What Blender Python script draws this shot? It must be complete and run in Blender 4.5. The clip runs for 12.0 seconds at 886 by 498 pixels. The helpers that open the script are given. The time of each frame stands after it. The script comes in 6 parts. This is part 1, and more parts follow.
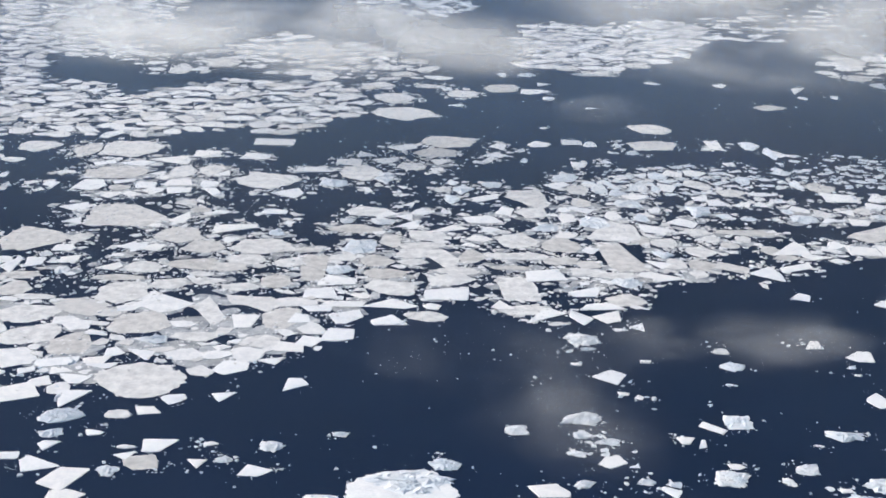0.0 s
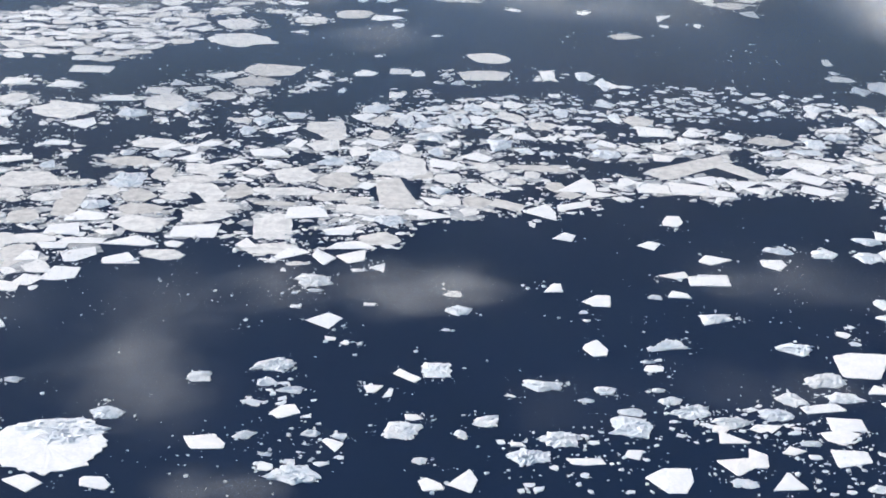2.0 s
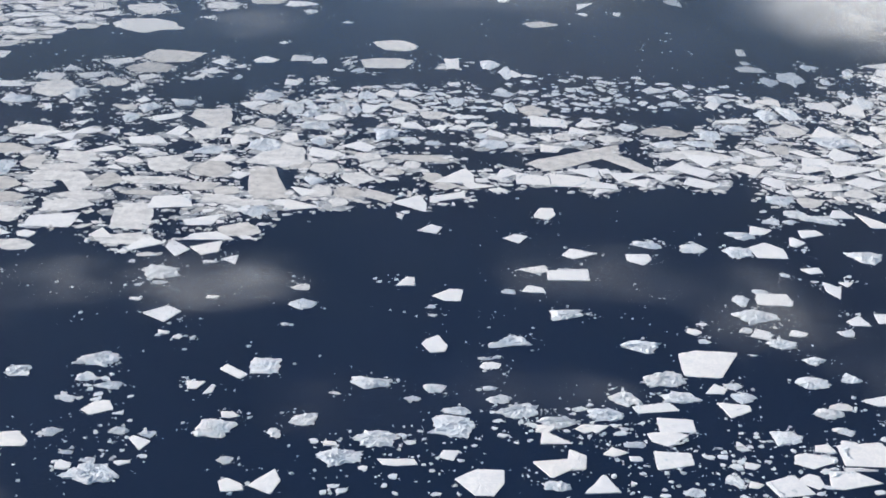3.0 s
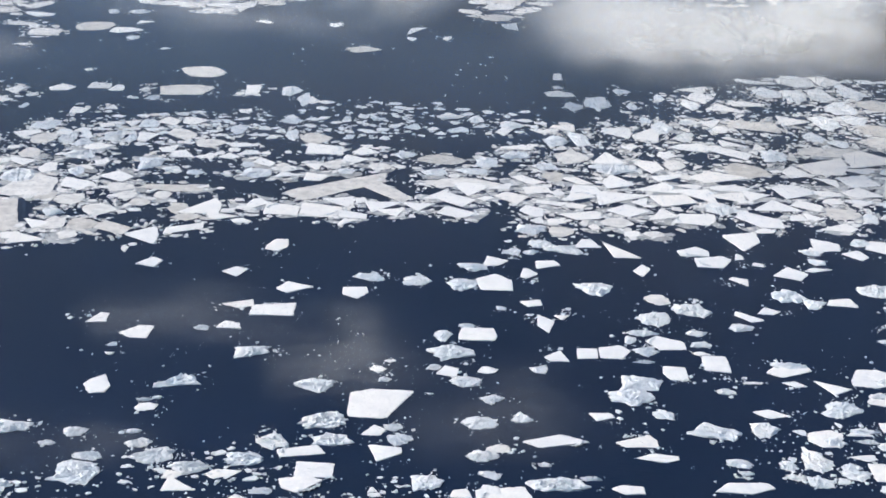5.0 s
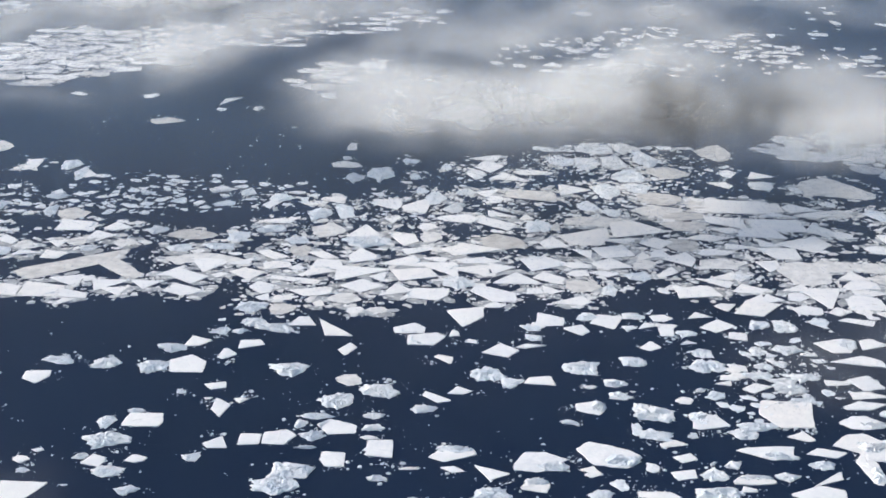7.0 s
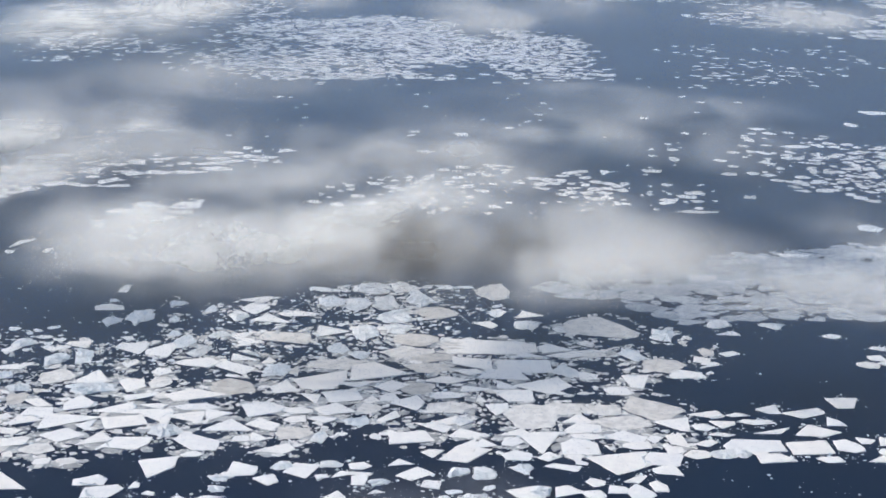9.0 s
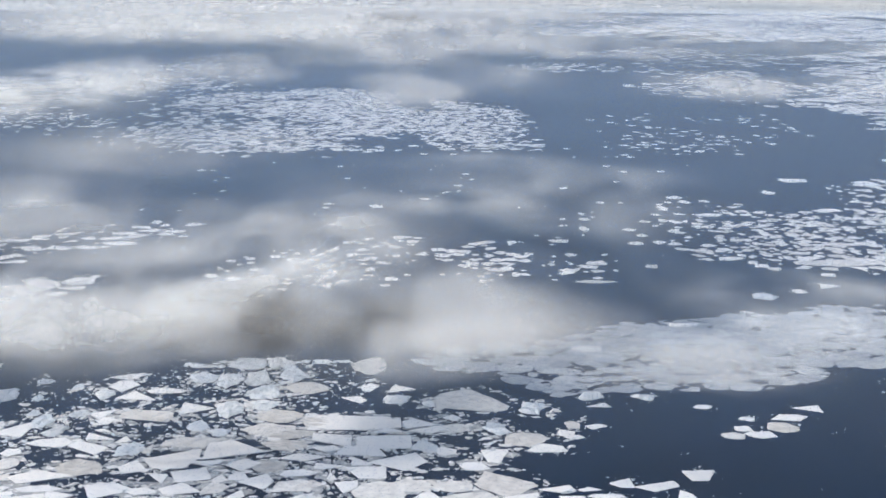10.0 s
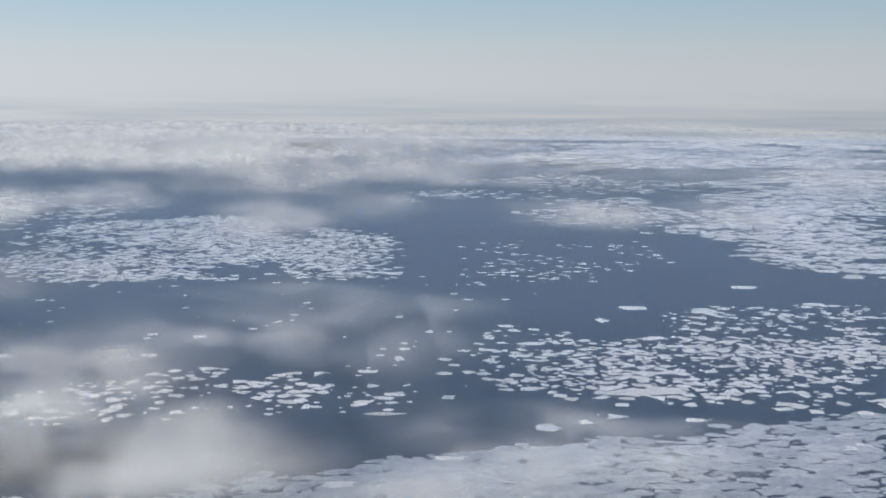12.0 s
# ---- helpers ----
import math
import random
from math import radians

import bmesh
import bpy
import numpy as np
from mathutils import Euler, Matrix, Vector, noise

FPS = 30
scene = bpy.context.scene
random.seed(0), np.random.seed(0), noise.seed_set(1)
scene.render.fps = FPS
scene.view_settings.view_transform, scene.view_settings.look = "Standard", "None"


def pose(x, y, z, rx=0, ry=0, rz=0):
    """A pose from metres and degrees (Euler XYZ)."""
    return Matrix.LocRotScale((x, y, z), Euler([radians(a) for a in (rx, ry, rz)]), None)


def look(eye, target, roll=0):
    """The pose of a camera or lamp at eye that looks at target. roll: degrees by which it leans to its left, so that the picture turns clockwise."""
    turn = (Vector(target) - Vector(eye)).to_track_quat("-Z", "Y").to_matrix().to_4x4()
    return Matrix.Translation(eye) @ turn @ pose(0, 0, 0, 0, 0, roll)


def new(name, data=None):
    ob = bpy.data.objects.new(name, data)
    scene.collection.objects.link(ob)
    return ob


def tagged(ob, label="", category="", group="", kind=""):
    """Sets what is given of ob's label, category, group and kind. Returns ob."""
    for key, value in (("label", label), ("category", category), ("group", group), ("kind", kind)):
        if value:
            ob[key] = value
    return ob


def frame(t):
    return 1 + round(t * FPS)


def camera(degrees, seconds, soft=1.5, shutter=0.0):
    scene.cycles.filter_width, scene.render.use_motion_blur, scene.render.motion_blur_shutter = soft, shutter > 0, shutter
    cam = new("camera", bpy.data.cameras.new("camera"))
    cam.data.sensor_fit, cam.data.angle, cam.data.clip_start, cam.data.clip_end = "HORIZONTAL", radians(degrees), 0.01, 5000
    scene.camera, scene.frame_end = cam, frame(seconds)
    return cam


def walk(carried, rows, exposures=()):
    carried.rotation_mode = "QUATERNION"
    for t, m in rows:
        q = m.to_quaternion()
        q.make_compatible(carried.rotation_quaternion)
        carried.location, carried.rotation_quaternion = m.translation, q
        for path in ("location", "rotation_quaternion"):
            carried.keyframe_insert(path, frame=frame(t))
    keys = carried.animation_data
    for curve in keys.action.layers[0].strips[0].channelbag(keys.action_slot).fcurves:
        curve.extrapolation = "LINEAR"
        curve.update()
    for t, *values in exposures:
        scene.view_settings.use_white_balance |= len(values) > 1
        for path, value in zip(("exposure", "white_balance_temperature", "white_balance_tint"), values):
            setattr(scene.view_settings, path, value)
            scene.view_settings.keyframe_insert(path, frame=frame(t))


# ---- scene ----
# camera: a steady flight over the ice, turning up towards the horizon
PATH = [
    (0.0, pose(0.00, 0.00, 140.00, 69.545, -1.065, 0.394)),
    (0.5, pose(17.51, 3.98, 139.72, 68.588, -1.225, 0.394)),
    (1.0, pose(34.77, 7.77, 139.46, 67.709, -1.344, 0.463)),
    (1.5, pose(52.25, 11.38, 139.45, 66.923, -1.396, 0.438)),
    (2.0, pose(69.85, 15.15, 139.31, 66.296, -1.272, 1.042)),
    (2.5, pose(87.39, 19.38, 138.57, 65.998, -1.418, 1.141)),
    (3.0, pose(104.83, 23.64, 137.87, 65.775, -1.673, 1.108)),
    (5.0, pose(174.49, 36.78, 136.74, 66.802, -1.351, 0.900)),
    (5.5, pose(192.18, 40.29, 136.65, 66.752, -1.299, 0.909)),
    (6.0, pose(209.72, 43.13, 136.86, 67.238, -1.195, 0.706)),
    (6.5, pose(227.37, 45.56, 137.50, 68.272, -1.010, 0.426)),
    (7.0, pose(245.03, 47.59, 138.30, 69.443, -0.876, 0.113)),
    (7.5, pose(262.71, 49.33, 138.79, 70.863, -1.140, -0.518)),
    (9.5, pose(332.96, 58.33, 138.42, 76.719, -0.490, -1.784)),
    (10.0, pose(350.75, 59.50, 138.85, 78.250, -0.331, -2.544)),
    (10.5, pose(368.68, 60.12, 139.40, 79.776, -0.039, -3.015)),
    (11.0, pose(386.88, 60.54, 139.96, 81.066, -0.136, -3.538)),
    (11.5, pose(405.27, 60.53, 140.61, 82.479, -0.283, -4.091)),
    (12.0, pose(423.64, 60.56, 141.35, 83.596, -0.422, -4.826)),
]

scene.cycles.transparent_max_bounces = 96
cam = camera(36.69, 12.0, 1.8)
# the clip's camera opens up a little over the dark water, then closes again
walk(cam, PATH, [(0.0, 0.2, 6360, 11), (1.5, 0.36, 6360, 11), (2.5, 0.35, 6360, 11), (3.0, 0.1, 6360, 11), (5.0, 0.26, 6380, 11), (7.5, 0.17, 6350, 11), (9.5, 0.2, 6320, 11), (10.5, 0.24, 6330, 11), (11.0, 0.12, 6330, 11), (12.0, -0.06, 6350, 11)])

# ---- light: low sun from the side, high thin sky ----
SUN_ELEVATION = radians(28)
SUN_AZIMUTH = radians(-74)          # from north (+y) towards east
world = bpy.data.worlds.new("sky")
scene.world = world
world.use_nodes = True
wn = world.node_tree.nodes
sky = wn.new("ShaderNodeTexSky")
sky.sky_type = "NISHITA"
sky.sun_disc = False
sky.sun_elevation = SUN_ELEVATION
sky.sun_rotation = SUN_AZIMUTH
sky.air_density, sky.dust_density, sky.ozone_density = 1.2, 0.2, 2.0
wn["Background"].inputs["Strength"].default_value = 0.09
world.node_tree.links.new(sky.outputs[0], wn["Background"].inputs["Color"])

sun_data = bpy.data.lights.new("sun", "SUN")
sun_data.energy, sun_data.angle, sun_data.color = 5.0, radians(0.6), (1.0, 0.93, 0.845)
sun = new("sun", sun_data)
to_sun = Vector((math.sin(SUN_AZIMUTH) * math.cos(SUN_ELEVATION), math.cos(SUN_AZIMUTH) * math.cos(SUN_ELEVATION), math.sin(SUN_ELEVATION)))
sun.matrix_world = look(to_sun * 300, (0, 0, 0))


# ---- materials ----
def material(name):
    m = bpy.data.materials.new(name)
    m.use_nodes = True
    n = m.node_tree.nodes
    return m, n, m.node_tree.links, n["Principled BSDF"]


def world_noise(n, l, scale, detail=4.0, rough=0.55):
    g = n.new("ShaderNodeNewGeometry")
    t = n.new("ShaderNodeTexNoise")
    t.inputs["Scale"].default_value, t.inputs["Detail"].default_value, t.inputs["Roughness"].default_value = scale, detail, rough
    l.new(g.outputs["Position"], t.inputs["Vector"])
    return t


def ramp(n, l, fac, stops):
    r = n.new("ShaderNodeValToRGB")
    while len(r.color_ramp.elements) < len(stops):
        r.color_ramp.elements.new(0.5)
    for e, (p, c) in zip(r.color_ramp.elements, stops):
        e.position, e.color = p, (*c, 1)
    l.new(fac, r.inputs[0])
    return r


def bumped(n, l, height, strength, distance, bsdf):
    b = n.new("ShaderNodeBump")
    b.inputs["Strength"].default_value, b.inputs["Distance"].default_value = strength, distance
    l.new(height, b.inputs["Height"])
    l.new(b.outputs[0], bsdf.inputs["Normal"])


def mixed(n, l, fac, a, b, mode="MIX"):
    m = n.new("ShaderNodeMix")
    m.data_type, m.blend_type = "RGBA", mode
    if isinstance(fac, float):
        m.inputs[0].default_value = fac
    else:
        l.new(fac, m.inputs[0])
    for k, v in ((6, a), (7, b)):
        if isinstance(v, tuple):
            m.inputs[k].default_value = (*v, 1)
        else:
            l.new(v, m.inputs[k])
    return m.outputs[2]


def ice_material(name, dark, light, fine, island, bump, tints):
    """Ice or snow: mottled at two scales, a tint of its own for each floe."""
    m, n, l, p = material(name)
    big = ramp(n, l, world_noise(n, l, 0.35, 5).outputs["Fac"], [(0.3, dark), (0.62, light)])
    small = ramp(n, l, world_noise(n, l, fine, 6, 0.7).outputs["Fac"], [(0.3, (0.82, 0.85, 0.88)), (0.6, (1, 1, 1))])
    c = mixed(n, l, 0.8, big.outputs[0], small.outputs[0], "MULTIPLY")
    if island:
        rnd = n.new("ShaderNodeNewGeometry").outputs["Random Per Island"]
    else:
        rnd = n.new("ShaderNodeObjectInfo").outputs["Random"]
    c = mixed(n, l, 1.0, c, ramp(n, l, rnd, tints).outputs[0], "MULTIPLY")
    l.new(c, p.inputs["Base Color"])
    p.inputs["Roughness"].default_value = 0.65
    p.inputs["Specular IOR Level"].default_value = 0.3
    bumped(n, l, world_noise(n, l, fine * 0.6, 6, 0.65).outputs["Fac"], bump, 0.3, p)
    return m


PALE = [(0.0, (0.93, 0.94, 0.96)), (0.5, (1, 1, 1)), (1.0, (0.98, 0.96, 0.94))]
MIXED = [(0.0, (0.77, 0.755, 0.735)), (0.3, (0.89, 0.875, 0.86)), (0.5, (0.96, 0.955, 0.95)), (1.0, (1, 1, 1))]
GREYS = [(0.0, (0.72, 0.74, 0.78)), (0.6, (0.9, 0.92, 0.95)), (1.0, (1, 1, 1))]
SNOW = ice_material("snow", (0.85, 0.84, 0.835), (0.94, 0.92, 0.895), 1.6, False, 0.25, PALE)
THIN = ice_material("thin_ice", (0.62, 0.605, 0.59), (0.86, 0.84, 0.81), 0.8, False, 0.3, MIXED)
RUBBLE = ice_material("rubble_ice", (0.70, 0.75, 0.79), (0.88, 0.88, 0.88), 2.4, False, 0.7, PALE)
PACK = ice_material("pack_snow", (0.76, 0.755, 0.75), (0.91, 0.89, 0.87), 1.2, True, 0.3, MIXED)
GREYPACK = ice_material("grey_pack", (0.40, 0.42, 0.45), (0.56, 0.58, 0.60), 1.0, True, 0.4, GREYS)
PACK_PIECE = {
    "m": ice_material("pack_floe", (0.76, 0.755, 0.75), (0.91, 0.89, 0.87), 1.2, False, 0.3, MIXED),
    "p": SNOW,
    "b": RUBBLE,
    "c": RUBBLE,
    "d": SNOW,
    "g": ice_material("grey_floe", (0.40, 0.42, 0.45), (0.56, 0.58, 0.60), 1.0, False, 0.4, GREYS),
}
SLUSH = ice_material("slush", (0.26, 0.28, 0.31), (0.58, 0.585, 0.59), 0.9, True, 0.3, MIXED)
BRASH = ice_material("brash_ice", (0.60, 0.68, 0.73), (0.85, 0.87, 0.88), 2.5, True, 0.5, MIXED)


def water_material():
    m, n, l, p = material("sea_water")
    c = ramp(n, l, world_noise(n, l, 0.012, 4).outputs["Fac"], [(0.3, (0.0062, 0.0155, 0.040)), (0.7, (0.0082, 0.0195, 0.049))])
    l.new(c.outputs[0], p.inputs["Base Color"])
    p.inputs["Roughness"].default_value = 0.42
    p.inputs["IOR"].default_value = 1.33
    p.inputs["Specular IOR Level"].default_value = 0.36
    bumped(n, l, world_noise(n, l, 2.2, 4, 0.6).outputs["Fac"], 0.5, 0.1, p)
    return m


WATER = water_material()


def cloud_material():
    """Thin mist: soft, patchy cover that fades towards the edge of each bank."""
    m, n, l, p = material("mist")
    n.remove(p)
    tc = n.new("ShaderNodeTexCoord")
    info = n.new("ShaderNodeObjectInfo")
    # fade from the middle of the bank to its rim
    away = n.new("ShaderNodeVectorMath")
    away.operation = "SUBTRACT"
    l.new(tc.outputs["Generated"], away.inputs[0])
    away.inputs[1].default_value = (0.5, 0.5, 0.5)
    flat = n.new("ShaderNodeVectorMath")
    flat.operation = "MULTIPLY"
    l.new(away.outputs[0], flat.inputs[0])
    flat.inputs[1].default_value = (2, 2, 2)
    far = n.new("ShaderNodeVectorMath")
    far.operation = "LENGTH"
    l.new(flat.outputs[0], far.inputs[0])
    rim = n.new("ShaderNodeTexNoise")
    rim.noise_dimensions = "4D"
    l.new(tc.outputs["Generated"], rim.inputs["Vector"])
    l.new(info.outputs["Random"], rim.inputs["W"])
    rim.inputs["Scale"].default_value, rim.inputs["Detail"].default_value, rim.inputs["Roughness"].default_value = 3.2, 4.0, 0.55
    torn = n.new("ShaderNodeMath")
    torn.operation = "MULTIPLY_ADD"
    l.new(rim.outputs["Fac"], torn.inputs[0])
    torn.inputs[1].default_value = -2.5
    l.new(far.outputs["Value"], torn.inputs[2])
    fade = n.new("ShaderNodeMapRange")
    fade.interpolation_type = "SMOOTHERSTEP"
    l.new(torn.outputs[0], fade.inputs["Value"])
    for k, v in ((1, -0.16), (2, -1.5), (3, 0.0), (4, 1.0)):
        fade.inputs[k].default_value = v
    g = n.new("ShaderNodeNewGeometry")
    t = n.new("ShaderNodeTexNoise")
    t.noise_dimensions = "4D"
    drawn = n.new("ShaderNodeVectorMath")
    drawn.operation = "MULTIPLY"
    l.new(g.outputs["Position"], drawn.inputs[0])
    drawn.inputs[1].default_value = (0.8, 0.62, 0.75)
    l.new(drawn.outputs[0], t.inputs["Vector"])
    l.new(info.outputs["Random"], t.inputs["W"])
    t.inputs["Scale"].default_value, t.inputs["Detail"].default_value, t.inputs["Roughness"].default_value = 0.027, 5.0, 0.56
    t.inputs["Distortion"].default_value = 0.35
    patch = n.new("ShaderNodeMapRange")
    patch.interpolation_type = "SMOOTHSTEP"
    l.new(t.outputs["Fac"], patch.inputs["Value"])
    for k, v in ((1, 0.37), (2, 0.65), (3, 0.08), (4, 1.0)):
        patch.inputs[k].default_value = v
    end = n.new("ShaderNodeMapRange")
    end.interpolation_type = "SMOOTHSTEP"
    l.new(far.outputs["Value"], end.inputs["Value"])
    for k, v in ((1, 1.0), (2, 0.45), (3, 0.0), (4, 1.0)):
        end.inputs[k].default_value = v
    kept = n.new("ShaderNodeMath")
    kept.operation = "MULTIPLY"
    l.new(fade.outputs[0], kept.inputs[0])
    l.new(end.outputs[0], kept.inputs[1])
    a = n.new("ShaderNodeMath")
    a.operation = "MULTIPLY"
    l.new(kept.outputs[0], a.inputs[0])
    l.new(patch.outputs[0], a.inputs[1])
    b = n.new("ShaderNodeMath")
    b.operation = "MULTIPLY"
    l.new(a.outputs[0], b.inputs[0])
    l.new(info.outputs["Alpha"], b.inputs[1])
    clear = n.new("ShaderNodeBsdfTransparent")
    up = n.new("ShaderNodeBsdfDiffuse")
    tone = mixed(n, l, 1.0, (0.915, 0.94, 0.945), info.outputs["Color"], "MULTIPLY")
    l.new(tone, up.inputs["Color"])
    down = n.new("ShaderNodeBsdfTranslucent")
    l.new(tone, down.inputs["Color"])
    # mist scatters alike on every side, so it is lit as one surface turned up to the light
    lit = n.new("ShaderNodeCombineXYZ")
    for k, v in enumerate((-0.4, 0.1, 0.91)):
        lit.inputs[k].default_value = v
    l.new(lit.outputs[0], up.inputs["Normal"])
    l.new(lit.outputs[0], down.inputs["Normal"])
    both = n.new("ShaderNodeMixShader")
    both.inputs[0].default_value = 0.35
    l.new(up.outputs[0], both.inputs[1])
    l.new(down.outputs[0], both.inputs[2])
    mix = n.new("ShaderNodeMixShader")
    l.new(b.outputs[0], mix.inputs[0])
    l.new(clear.outputs[0], mix.inputs[1])
    l.new(both.outputs[0], mix.inputs[2])
    l.new(mix.outputs[0], n["Material Output"].inputs["Surface"])
    return m


MIST = cloud_material()


def painted_haze_material():
    """Light scattered by distant air, painted as an even, very thin blue tint that sets in gradually with distance."""
    m, n, l, p = material("painted_blue_haze")
    n.remove(p)
    tc = n.new("ShaderNodeTexCoord")
    sep = n.new("ShaderNodeSeparateXYZ")
    l.new(tc.outputs["Generated"], sep.inputs[0])
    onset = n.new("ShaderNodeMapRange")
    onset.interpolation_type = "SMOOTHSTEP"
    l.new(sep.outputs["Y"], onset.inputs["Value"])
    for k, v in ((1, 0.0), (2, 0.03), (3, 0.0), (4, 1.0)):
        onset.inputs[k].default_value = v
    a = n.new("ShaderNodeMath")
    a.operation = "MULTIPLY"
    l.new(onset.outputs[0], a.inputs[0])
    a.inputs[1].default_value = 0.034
    # the blue of scattered skylight is put into the sheet's colour
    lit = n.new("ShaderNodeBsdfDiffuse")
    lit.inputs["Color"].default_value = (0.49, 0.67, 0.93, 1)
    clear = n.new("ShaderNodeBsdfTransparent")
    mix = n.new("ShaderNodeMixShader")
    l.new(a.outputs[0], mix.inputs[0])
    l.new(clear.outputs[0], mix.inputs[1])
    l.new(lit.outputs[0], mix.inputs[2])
    l.new(mix.outputs[0], n["Material Output"].inputs["Surface"])
    return m


PAINTED_HAZE = painted_haze_material()


def haze_glow_material():
    """Painted glow for the far, bright haze along the horizon, thinning upwards into the sky."""
    m, n, l, p = material("horizon_haze_glow")
    n.remove(p)
    g = n.new("ShaderNodeNewGeometry")
    sep = n.new("ShaderNodeSeparateXYZ")
    l.new(g.outputs["Position"], sep.inputs[0])
    squash = n.new("ShaderNodeVectorMath")
    squash.operation = "MULTIPLY"
    l.new(g.outputs["Position"], squash.inputs[0])
    squash.inputs[1].default_value = (0.0012, 0.0012, 0.035)
    t = n.new("ShaderNodeTexNoise")
    t.inputs["Scale"].default_value, t.inputs["Detail"].default_value = 1.0, 5.0
    l.new(squash.outputs[0], t.inputs["Vector"])
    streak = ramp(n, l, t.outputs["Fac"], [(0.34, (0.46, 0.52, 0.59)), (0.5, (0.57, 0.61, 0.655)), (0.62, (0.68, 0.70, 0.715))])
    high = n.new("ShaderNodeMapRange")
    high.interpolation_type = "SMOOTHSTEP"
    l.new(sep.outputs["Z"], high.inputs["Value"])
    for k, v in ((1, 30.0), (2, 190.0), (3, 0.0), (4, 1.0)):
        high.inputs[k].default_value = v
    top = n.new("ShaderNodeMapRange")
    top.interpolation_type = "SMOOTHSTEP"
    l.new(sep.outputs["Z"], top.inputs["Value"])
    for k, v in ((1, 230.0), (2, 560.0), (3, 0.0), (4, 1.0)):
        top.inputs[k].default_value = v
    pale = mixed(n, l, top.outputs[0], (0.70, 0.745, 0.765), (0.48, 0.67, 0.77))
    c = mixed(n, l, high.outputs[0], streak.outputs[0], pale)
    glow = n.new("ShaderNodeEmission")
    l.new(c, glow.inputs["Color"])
    # sunward brightening painted in: stronger emission towards -x, weaker towards +x
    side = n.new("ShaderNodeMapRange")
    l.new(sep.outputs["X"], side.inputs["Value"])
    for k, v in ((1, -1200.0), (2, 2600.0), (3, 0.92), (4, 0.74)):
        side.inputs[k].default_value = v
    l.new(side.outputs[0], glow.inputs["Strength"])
    thin = n.new("ShaderNodeMapRange")
    thin.interpolation_type = "SMOOTHSTEP"
    l.new(sep.outputs["Z"], thin.inputs["Value"])
    for k, v in ((1, 480.0), (2, 800.0), (3, 1.0), (4, 0.0)):
        thin.inputs[k].default_value = v
    clear = n.new("ShaderNodeBsdfTransparent")
    mix = n.new("ShaderNodeMixShader")
    l.new(thin.outputs[0], mix.inputs[0])
    l.new(clear.outputs[0], mix.inputs[1])
    l.new(glow.outputs[0], mix.inputs[2])
    l.new(mix.outputs[0], n["Material Output"].inputs["Surface"])
    return m


HAZE_GLOW = haze_glow_material()


# ---- mesh helpers ----
def mesh_of(name, verts, faces, mat):
    me = bpy.data.meshes.new(name)
    me.from_pydata(verts, [], faces)
    me.materials.append(mat)
    me.update()
    return me


def part(name, me, parent, label=""):
    ob = new(name, me)
    ob.parent = parent
    if label:
        ob["label"] = label
    return ob


# ---- water and far haze ----
def sea():
    """One level sheet out to the horizon."""
    ring = [(200 + 4850 * math.cos(a), 100 + 4850 * math.sin(a), 0) for a in (k * math.tau / 96 for k in range(96))]
    tagged(new("water", mesh_of("water", ring, [list(range(96))], WATER)), "dark navy open sea water, lightly rippled", "water", kind="structure")


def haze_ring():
    # added self-lit backdrop: haze, cloud streaks and low sky painted as emission
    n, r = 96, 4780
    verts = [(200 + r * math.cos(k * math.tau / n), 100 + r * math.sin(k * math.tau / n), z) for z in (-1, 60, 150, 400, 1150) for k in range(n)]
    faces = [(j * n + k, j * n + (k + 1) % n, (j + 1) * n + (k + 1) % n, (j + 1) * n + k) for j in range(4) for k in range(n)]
    ob = tagged(new("backdrop", mesh_of("backdrop", verts, faces, HAZE_GLOW)), "glowing backdrop painted with pale haze and low cloud along the horizon", "haze", kind="structure")
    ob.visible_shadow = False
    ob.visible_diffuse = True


sea()
haze_ring()

# ---- ice floes ----
rng = np.random.default_rng(11)
FLOES = []      # centre and half extents of each placed floe
TAKEN = []      # the same for the floes of the close pack


def outline(corners, cut, ragged, bearings=None):
    """A broken outline inside the unit square: straight sides between corners, slightly chipped. Bearings: degrees of known corners."""
    if bearings:
        a = np.sort(np.radians(bearings))
        r = 1 / np.maximum(abs(np.cos(a)), abs(np.sin(a))) if len(a) < 9 else rng.uniform(0.9, 1.08, len(a))
        corners = len(a)
    else:
        turn = rng.uniform(0, math.tau)
        a = turn + (np.arange(corners) + rng.uniform(-0.42, 0.42, corners)) * math.tau / corners
        r = rng.uniform(0.7, 1.05, corners)
    p = np.stack([np.cos(a) * r, np.sin(a) * r], 1)
    pts = []
    for k in range(corners):
        q, s = p[k], p[(k + 1) % corners]
        c = cut * rng.uniform(0.3, 1.3)
        for f in (c, 0.2, 0.36, 0.52, 0.68, 0.84, 1 - c):
            v = q + (s - q) * f
            pts.append(v * (1 + rng.normal(0, ragged)))
    pts = np.array(pts)
    lo, hi = pts.min(0), pts.max(0)
    return (pts - (lo + hi) / 2) / (hi - lo)


